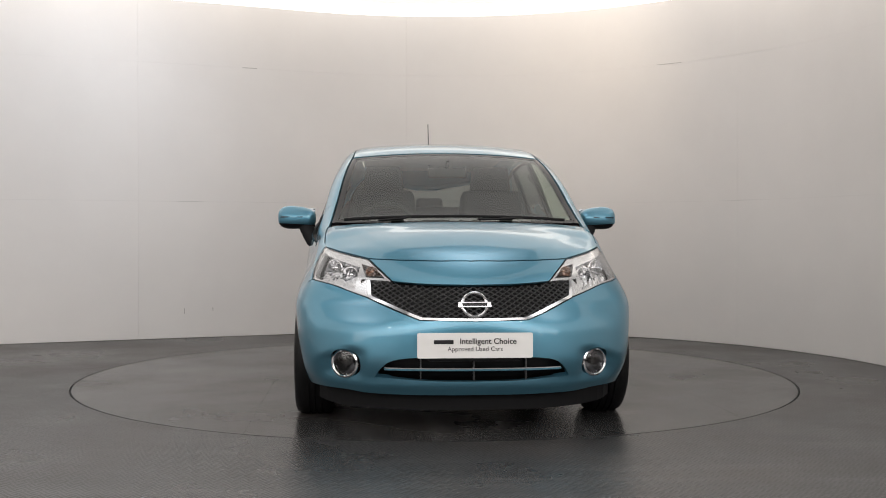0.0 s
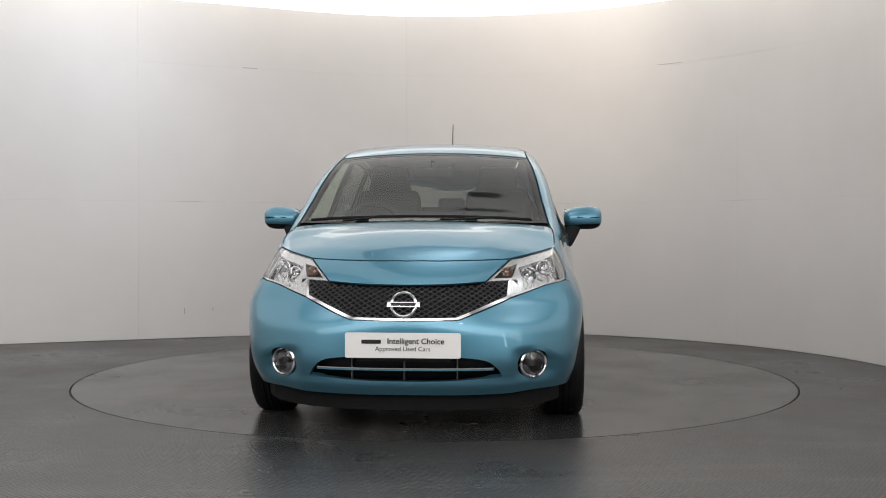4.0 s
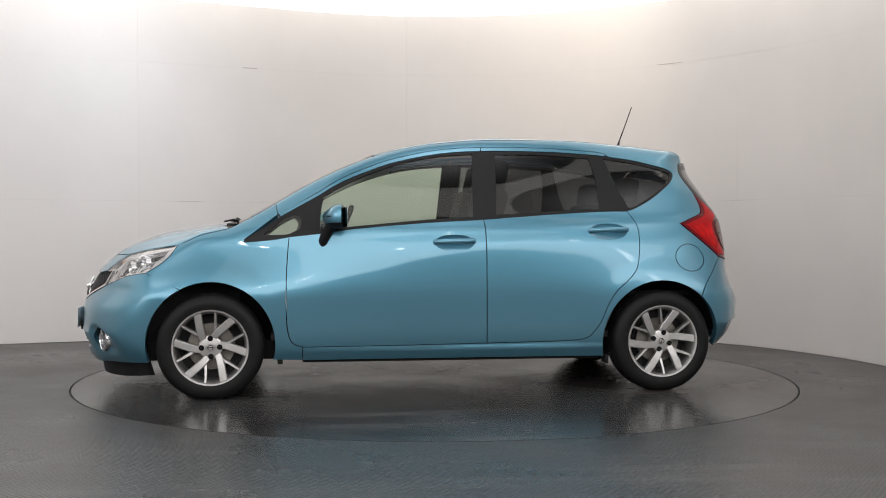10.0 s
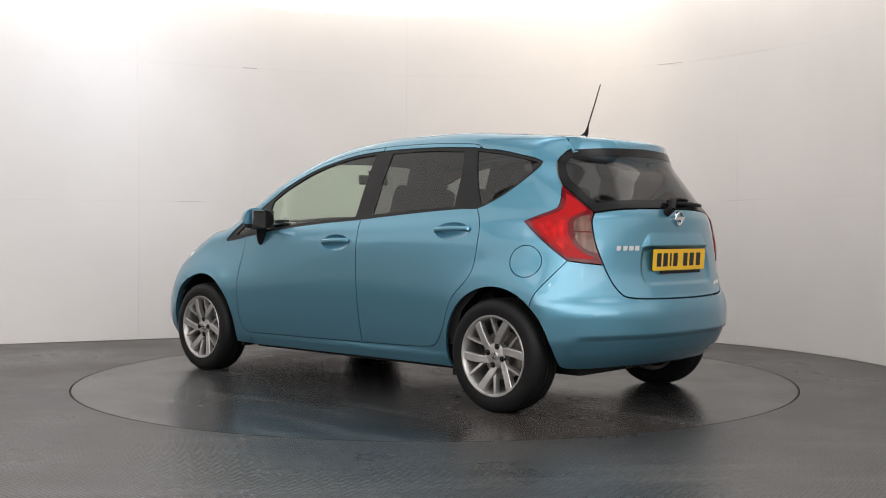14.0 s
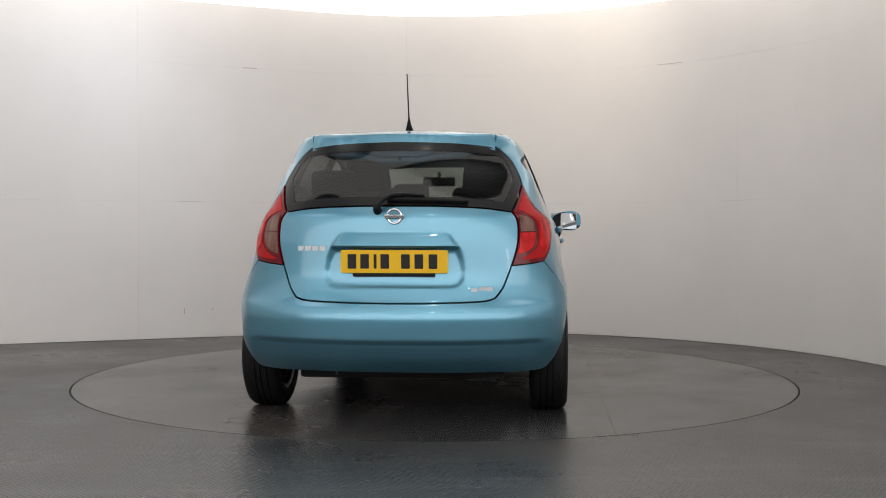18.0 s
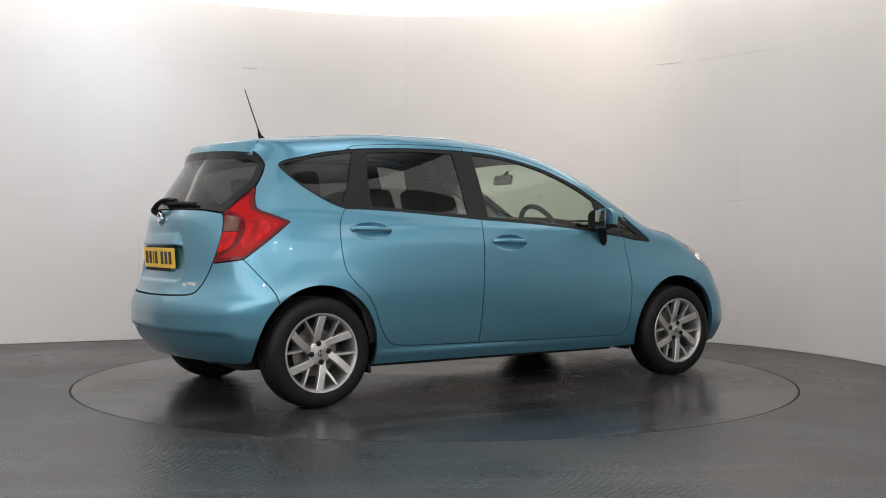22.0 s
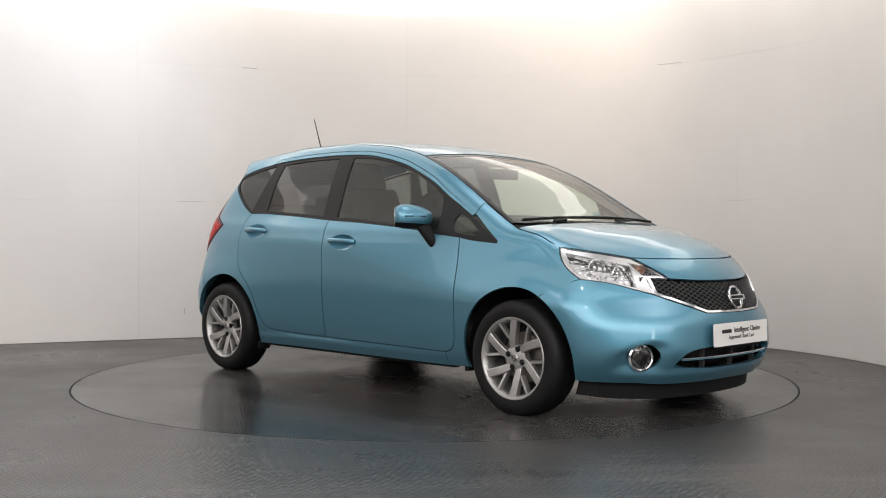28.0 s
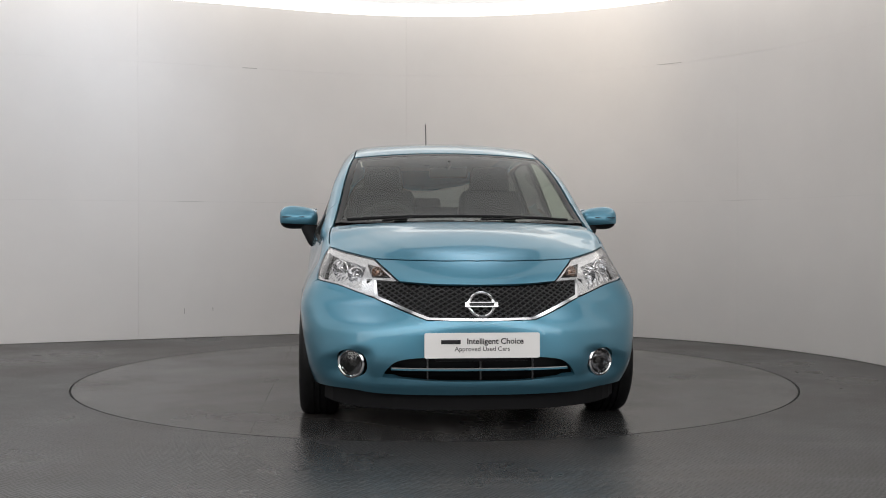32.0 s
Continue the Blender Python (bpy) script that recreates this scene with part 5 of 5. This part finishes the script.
def headlamp_insides():
    for s in (1, -1):
        m = s < 0
        h = new("headlamp_unit")
        h.parent = CAR
        part("housing", skin("housing", "wrap", HEAD, off=-0.045, lip=-0.043, gap=0.003, spacing=0.02, mirror=m), FACET, h, "faceted silver housing")
        # satin surround with an opening for the main lamps and one for the indicator
        o1 = ring([sw(1.606, 0.830), fw(0.60, 0.790), fw(0.516, 0.764)], [fw(0.516, 0.764), fw(0.540, 0.658)], [fw(0.540, 0.658), fw(0.65, 0.692)], [fw(0.65, 0.692), sw(1.733, 0.714), sw(1.665, 0.762), sw(1.606, 0.830)])
        o2 = ring([fw(0.508, 0.780), fw(0.445, 0.764)], [fw(0.445, 0.764), fw(0.402, 0.716)], [fw(0.402, 0.716), fw(0.488, 0.718)], [fw(0.488, 0.718), fw(0.508, 0.780)])
        part("surround", skin("surround", "wrap", HEAD, (o1, o2), off=-0.006, gap=0.0022, lip=0.030, spacing=0.014, mirror=m), SILVER, h, "bright satin silver surround")
        o3 = ring([fw(0.478, 0.716), fw(0.515, 0.722)], [fw(0.515, 0.722), fw(0.520, 0.675)], [fw(0.520, 0.675), fw(0.479, 0.66)], [fw(0.479, 0.66), fw(0.478, 0.716)])
        part("surround_web", skin("surround_web", "wrap", o3, off=-0.010, gap=0, lip=0, spacing=0.02, mirror=m), SILVER, h)
        for (y, z, r, yaw, mat, nm, out) in ((0.635, 0.752, 0.040, 28, CHROME, "main_reflector", 0.050), (0.560, 0.722, 0.038, 20, CHROME, "dip_reflector", 0.045), (0.462, 0.740, 0.024, 16, INDICATOR, "indicator_bowl", 0.030)):
            c = onto("front", [(y, z)])[0]
            mm = pose(c[0] - out, s * c[1], c[2], 0, 0, s * yaw)
            b = part(nm, place(revolve([(0.0, -0.055), (r * 0.45, -0.048), (r * 0.75, -0.030), (r * 0.95, -0.004), (r, 0.006), (r * 1.06, 0.004), (r * 1.06, -0.02)], 32, "X"), mm), mat, h)
            part("bulb", place(revolve([(0.0, -0.008), (0.008, -0.012), (0.010, -0.045)], 14, "X"), mm), CHROME if nm != "indicator_bowl" else INDICATOR, b)
            if nm == "main_reflector":
                for k in range(5):
                    part("flute", place(box((0.006, 0.003, 0.060), (-0.012, -0.024 + 0.012 * k, 0), 0.001), mm), LENS, b)


FACET = material("faceted_mirror", (0.62, 0.62, 0.63), 0.16, 0.9)
_v = node(FACET, "ShaderNodeTexVoronoi", Scale=38.0)
_c = node(FACET, "ShaderNodeTexCoord")
_b = node(FACET, "ShaderNodeBump", Strength=0.9, Distance=0.01)
link(FACET, _c.outputs["Object"], _v.inputs["Vector"])
link(FACET, _v.outputs["Distance"], _b.inputs["Height"])
link(FACET, _b.outputs[0], bsdf(FACET).inputs["Normal"])
INDICATOR = material("amber_lamp", (0.55, 0.36, 0.27), 0.22, 0.6)
SILVER = vary(material("satin_silver", (0.72, 0.72, 0.73), 0.26, 0.75), 30, 0.9, 1.08)
headlamp_insides()


def rear_end():
    plate = part("number_plate", place(flat_sheet(0.52, 0.111, 0.003, 0.008), pose(-1.817, 0, 0.786, 0, 4, 180)), YELLOW, CAR, "yellow rear number plate")
    for k, y in enumerate((0.205, 0.143, 0.092, 0.045, -0.055, -0.120, -0.188)):
        part("dark_bar", place(flat_sheet(0.014 if k == 2 else 0.042, 0.070, 0.001, 0.003), pose(-1.8195, y, 0.786, 0, 4, 180)), INK, plate)
    part("plate_caption", place(flat_sheet(0.40, 0.016, 0.004, 0.003), pose(-1.823, 0.0, 0.722, 0, 4, 180)), BLACK, plate, "black caption strip")
    # bright name strokes and emblem on the tailgate
    for k in range(4):
        y = 0.470 - k * 0.038
        x = onto("rear", [(y, 0.845)])[0][0]
        part("name_stroke", place(flat_sheet(0.030, 0.024, 0.003, 0.004), pose(x - 0.001, y, 0.848, 0, 2, 180 - 9)), PALE, CAR, "chrome letter-sized bar")
    for y, z, w, h in ((-0.385, 0.648, 0.03, 0.022), (-0.440, 0.654, 0.072, 0.020)):
        x = onto("rear", [(y, z)])[0][0]
        part("name_stroke", place(flat_sheet(w, h, 0.003, 0.004), pose(x - 0.001, y, z, 0, 2, 180 + 16)), PALE, CAR, "small chrome emblem bar")
    bad = new("rear_badge")
    bad.parent = CAR
    at = pose(-1.812, 0, 1.003, 0, 8, 180)
    part("badge_ring", place(revolve([(0.028, -0.004), (0.030, 0.004), (0.0345, 0.006), (0.039, 0.003), (0.039, -0.006), (0.028, -0.006)], 36, "X"), at), CHROME, bad, "chrome ring")
    part("badge_bar", place(box((0.010, 0.094, 0.017), (0.002, 0, 0), 0.002), at), CHROME, bad, "chrome bar")
    # rear wiper
    wip = new("rear_wiper")
    wip.parent = CAR

    def rp(y, z, out):
        p = onto("rear", [(y, z)])
        return Vector((p + normals(p) * out)[0])
    part("pivot", sweep([rp(0.085, 1.030, -0.01), rp(0.085, 1.030, 0.045)], 0.022, 14, 1.0, 0.8), BLACK, wip)
    part("arm", sweep([rp(0.085, 1.030, 0.040), rp(0.06, 1.06, 0.045), rp(0.02, 1.085, 0.040), rp(-0.05, 1.095, 0.032), rp(-0.14, 1.090, 0.026)], 0.021, 10, 0.6, 0.7), BLACK, wip)
    part("blade", sweep([rp(0.04 - 0.39 * i / 8, 1.083 - 0.012 * i / 8, 0.016) for i in range(9)], 0.014, 8, 1.0, 0.7), BLACK, wip)
    c = edge_p[len(edge_p) // 2]
    part("washer_jet", box((0.022, 0.014, 0.016), (c[0] - 0.004, 0.0, c[2] - 0.012), 0.004), BLACK, CAR, "small black washer jet")
    # aerial
    aer = new("aerial")
    aer.parent = CAR
    part("aerial_base", sweep([(-1.165, 0, 1.455), (-1.195, 0, 1.476), (-1.212, 0, 1.497), (-1.222, 0, 1.535)], 0.030, 12, 0.8, 0.17), BLACK, aer)
    part("aerial_rod", sweep([(-1.222, 0, 1.535), (-1.262, 0, 1.64), (-1.306, 0, 1.762)], 0.0042, 8, 1, 0.7), BLACK, aer)
    # rear lamp insets: a bowl painted lighter for reflector glow, and two fluted fields one above the other
    for s in (1, -1):
        m = s < 0
        o = ring([sw(-1.400, 0.977), sw(-1.455, 1.000), sw(-1.520, 1.022)], [sw(-1.520, 1.022), sw(-1.545, 1.045), sw(-1.542, 1.09), rw(0.620, 1.125)], [rw(0.620, 1.125), rw(0.602, 1.085), rw(0.588, 1.038)],
                 [rw(0.588, 1.038), rw(0.640, 1.014), rw(0.676, 0.985), rw(0.692, 0.92), rw(0.680, 0.855), rw(0.640, 0.815), rw(0.600, 0.798)], [rw(0.600, 0.798), rw(0.64, 0.794), sw(-1.608, 0.806)],
                 [sw(-1.608, 0.806), sw(-1.540, 0.862), sw(-1.455, 0.930), sw(-1.400, 0.977)])
        part("red_bowl", skin("red_bowl", "wrap", o, off=0.0062, gap=0, lip=0.002, mirror=m, spacing=0.012), BRIGHT_RED, CAR, "bright red lamp bowl")
        o = ring([sw(-1.43, 0.972), sw(-1.50, 0.985), sw(-1.575, 0.985)], [sw(-1.575, 0.985), rw(0.700, 0.93), rw(0.690, 0.87)], [rw(0.690, 0.87), sw(-1.60, 0.835)], [sw(-1.60, 0.835), sw(-1.53, 0.89), sw(-1.43, 0.972)])
        part("side_field", skin("side_field", "wrap", o, off=0.0085, gap=0, lip=0.002, mirror=m, spacing=0.012), RED, CAR, "faceted red lamp field")
        o = ring([rw(0.592, 1.012), rw(0.630, 1.004), rw(0.660, 0.980), rw(0.672, 0.933)], [rw(0.672, 0.933), rw(0.601, 0.930)], [rw(0.601, 0.930), rw(0.599, 0.97), rw(0.592, 1.012)])
        part("upper_field", skin("upper_field", "wrap", o, off=0.0088, gap=0, lip=0.003, mirror=m, spacing=0.012), AMBER, CAR, "pale fluted lamp field")
        o = ring([rw(0.601, 0.924), rw(0.673, 0.926)], [rw(0.673, 0.926), rw(0.668, 0.87), rw(0.635, 0.835), rw(0.590, 0.818)], [rw(0.590, 0.818), rw(0.598, 0.87), rw(0.601, 0.924)])
        part("lower_field", skin("lower_field", "wrap", o, off=0.0088, gap=0, lip=0.003, mirror=m, spacing=0.012), RED if m else AMBER, CAR, "red fluted lamp field" if m else "pale fluted lamp field")
    # exhaust tip, tow eye, underside
    part("exhaust_tip", place(revolve([(0.024, 0.05), (0.028, 0.05), (0.028, -0.12), (0.024, -0.12)], 24, "X"), pose(-1.57, -0.42, 0.252, 0, 12, 0)), DARK, CAR, "steel exhaust tip")
    part("tow_eye", place(revolve([(0.012, -0.004), (0.018, -0.004), (0.018, 0.004), (0.012, 0.004), (0.012, -0.004)], 16, "Y"), pose(-1.70, 0.30, 0.240)), STEEL, CAR)
    part("underbody", box((3.30, 1.04, 0.12), (0.10, 0, 0.245), 0.02), DARK, CAR, "dark underbody")
    part("rear_underbody", box((0.28, 0.9, 0.09), (-1.52, 0, 0.295), 0.02), DARK, CAR)
    part("rear_axle", sweep([(AXLE_R, -0.66, 0.27), (AXLE_R, 0.66, 0.27)], 0.04, 12), DARK, CAR)
    # unseen block added to stop light showing through the bonnet gaps
    part("bay_light_block", box((0.72, 1.05, 0.44), (1.58, 0, 0.50), 0.05), DARK, CAR)
    for s in (1, -1):
        part("mud_flap", box((0.02, 0.09, 0.05), (-0.905, s * 0.735, 0.185), 0.006, 2), BLACK, CAR, "small black mud flap")
        part("mud_guard", box((0.03, 0.12, 0.035), (0.995, s * 0.71, 0.202), 0.006), BLACK, CAR)
        # this black strip stands in for the narrow shade below the sill
        part("sill_shade_strip", box((1.74, 0.05, 0.022), (0.0, s * 0.715, 0.200), 0.008), BLACK, CAR, "black strip in place of the shade under the sill")


rear_end()


def wipers():
    w = new("windscreen_wipers")
    w.parent = CAR

    def tp(x, y, out):
        p = onto("top", [(x, y)])
        return Vector((p + normals(p) * out)[0])
    for ys, pv in (((-0.60, -0.02), (1.305, -0.42)), ((-0.02, 0.58), (1.33, 0.10))):
        part("blade", sweep([tp(1.255 - 0.05 * abs(ys[0] + (ys[1] - ys[0]) * i / 10) ** 2, ys[0] + (ys[1] - ys[0]) * i / 10, 0.010) for i in range(11)], 0.0065, 8, 1.2), BLACK, w)
        part("arm", sweep([tp(pv[0], pv[1], 0.012), tp(pv[0] - 0.02, pv[1] + 0.12, 0.012), tp(1.265, (ys[0] + ys[1]) / 2 + 0.06, 0.014)], 0.009, 8, 0.7, 0.8), BLACK, w)
        part("hinge", place(box((0.04, 0.07, 0.014), (0, 0, 0), 0.005), Matrix.Translation(tp(1.272, ys[0] + 0.28, 0.006))), BLACK, w)


wipers()


def seat(x, y):
    s = new("front_seat")
    s.parent = CAR

    def rounded(size, m, taper=1.0):
        bm = box(size, (0, 0, 0), min(size) * 0.33, 4)
        for v in bm.verts:
            v.co.y *= 1 - (1 - taper) * (v.co.z / size[2] + 0.5)
        return smooth(place(bm, m), 60)
    part("cushion", rounded((0.52, 0.50, 0.17), pose(x, y, 0.60, 0, -8, 0)), FABRIC, s)
    part("backrest", rounded((0.16, 0.50, 0.62), pose(x - 0.31, y, 0.90, 0, -16, 0), 0.80), FABRIC, s)
    part("headrest", rounded((0.11, 0.28, 0.19), pose(x - 0.415, y, 1.275, 0, -12, 0), 0.86), FABRIC, s)
    for o in (-0.06, 0.06):
        part("headrest_post", sweep([(x - 0.40, y + o, 1.15), (x - 0.412, y + o, 1.24)], 0.006, 8), CHROME, s)


def cabin():
    seat(0.10, 0.36)
    seat(0.10, -0.36)
    b = new("rear_seat")
    b.parent = CAR
    part("cushion", box((0.50, 1.25, 0.18), (-0.78, 0, 0.58), 0.06, 3), FABRIC, b)
    part("backrest", box((0.16, 1.22, 0.52), (0, 0, 0), 0.055, 3, pose(-1.06, 0, 0.86, 0, -14, 0)), FABRIC, b)
    for y in (-0.42, 0.0, 0.42):
        part("headrest", smooth(box((0.10, 0.25 if y else 0.20, 0.15 if y else 0.10), (0, 0, 0), 0.04, 3, pose(-1.13, y, 1.19 if y else 1.14, 0, -10, 0)), 60), FABRIC, b)
    d = part("dashboard", box((0.34, 1.30, 0.30), (0, 0, 0), 0.10, 4, pose(0.90, 0, 0.755, 0, 8, 0)), TRIM, CAR, "dark dashboard")
    part("dash_top", skin("dash_top", "top", np.array([(1.30, y) for y in np.linspace(-0.55, 0.55, 12)] + [(0.80, y) for y in np.linspace(0.60, -0.60, 12)]), off=-0.25, lip=0, gap=0, spacing=0.06), TRIM, d)
    part("instrument_hood", box((0.18, 0.34, 0.10), (0.76, -0.36, 0.905), 0.04, 3), TRIM, d)
    part("centre_console", box((0.25, 0.24, 0.42), (0.78, 0, 0.66), 0.03), TRIM, d)
    st = new("steering_wheel")
    st.parent = CAR
    m = pose(0.60, -0.36, 0.93, 0, -24, 0)
    ringp = [m @ Vector((0, 0.185 * math.cos(a), 0.185 * math.sin(a))) for a in np.linspace(0, 2 * math.pi, 41)]
    part("wheel_rim", sweep(ringp, 0.016, 10, 1, 1, (1, 0, 0.3)), TRIM, st)
    part("wheel_boss", place(box((0.05, 0.15, 0.12), (0.02, 0, 0), 0.02), m), TRIM, st)
    for a in (0, 180, 270):
        part("wheel_spoke", place(box((0.02, 0.16, 0.03), (0.01, 0.10, 0), 0.006), m @ pose(0, 0, 0, a, 0, 0)), TRIM, st)
    part("interior_mirror", place(smooth(box((0.03, 0.23, 0.065), (0, 0, 0), 0.014, 3), 60), pose(0.56, 0.0, 1.285, 0, 8, -8)), BLACK, CAR, "black interior mirror")
    part("mirror_mount", sweep([(0.56, 0, 1.30), (0.60, 0, 1.345)], 0.012, 8), BLACK, CAR)
    hb = np.array(bow([(0.43, 0.0), (0.43, 0.53)]) + bow([(0.43, 0.53), (0.0, 0.53), (-0.6, 0.52), (-1.40, 0.46)])[1:] + bow([(-1.40, 0.46), (-1.45, 0.0)])[1:])
    part("headliner", skin("headliner", "top", np.vstack([hb, (hb * [1, -1])[::-1][1:-1]]), off=-0.035, lip=0, gap=0, spacing=0.06), HEADLINER, CAR, "pale grey headliner")
    for s in (1, -1):
        card = ring([(1.0, 0.90), (0.6, 0.935), (0.2, 0.975), (-0.5, 1.02), (-1.1, 1.045)], [(-1.1, 1.045), (-1.12, 0.7), (-0.95, 0.5)], [(-0.95, 0.5), (-0.88, 0.31)], [(-0.88, 0.31), (0.9, 0.28)], [(0.9, 0.28), (1.0, 0.90)])
        part("door_card", skin("door_card", "wrap", card, off=-0.06, lip=0, gap=0, spacing=0.06, mirror=s < 0), TRIM, CAR, "dark door lining")
        q = ring([sw(-1.10, 1.05), sw(-1.25, 1.14), sw(-1.42, 1.20), sw(-1.55, 1.10)], [sw(-1.55, 1.10), sw(-1.60, 0.70)], [sw(-1.60, 0.70), (-1.10, 0.68)], [(-1.10, 0.68), sw(-1.10, 1.05)])
        part("boot_lining", skin("boot_lining", "wrap", q, off=-0.05, lip=0, gap=0, spacing=0.06, mirror=s < 0), TRIM, CAR)
        pil = ring([(0.98, 1.02), (0.75, 1.15), (0.45, 1.295), (0.25, 1.355)], [(0.25, 1.355), (0.25, 1.40)], [(0.25, 1.40), (0.45, 1.36), (0.75, 1.235), (1.0, 1.085)], [(1.0, 1.085), (0.98, 1.02)])
        part("pillar_trim", skin("pillar_trim", "wrap", pil, off=-0.03, lip=0, gap=0, spacing=0.05, mirror=s < 0), HEADLINER, CAR, "pale pillar lining")
    part("boot_floor", box((0.62, 1.1, 0.03), (-1.42, 0, 0.56), 0.01), TRIM, CAR)
    part("parcel_shelf", box((0.40, 1.10, 0.02), (-1.38, 0, 0.99), 0.008), TRIM, CAR, "dark parcel shelf")
    part("cabin_floor", box((2.1, 1.42, 0.04), (0.0, 0, 0.33), 0.01), TRIM, CAR)
    part("tailgate_lining", skin("tailgate_lining", "wrap", TG, off=-0.055, lip=0, gap=0.02, spacing=0.05), TRIM, CAR)


cabin()

# ---------------------------------------------------------------- what moves


def motions():
    walk(TABLE, [(t, pose(0, 0, 0, 0, 0, a)) for t, a in TURN])
    walk(CAR, [(t, pose(0, 0, 0, 0, 0, a) @ pose(0, CAR_SIDE, 0)) for t, a in TURN])


motions()
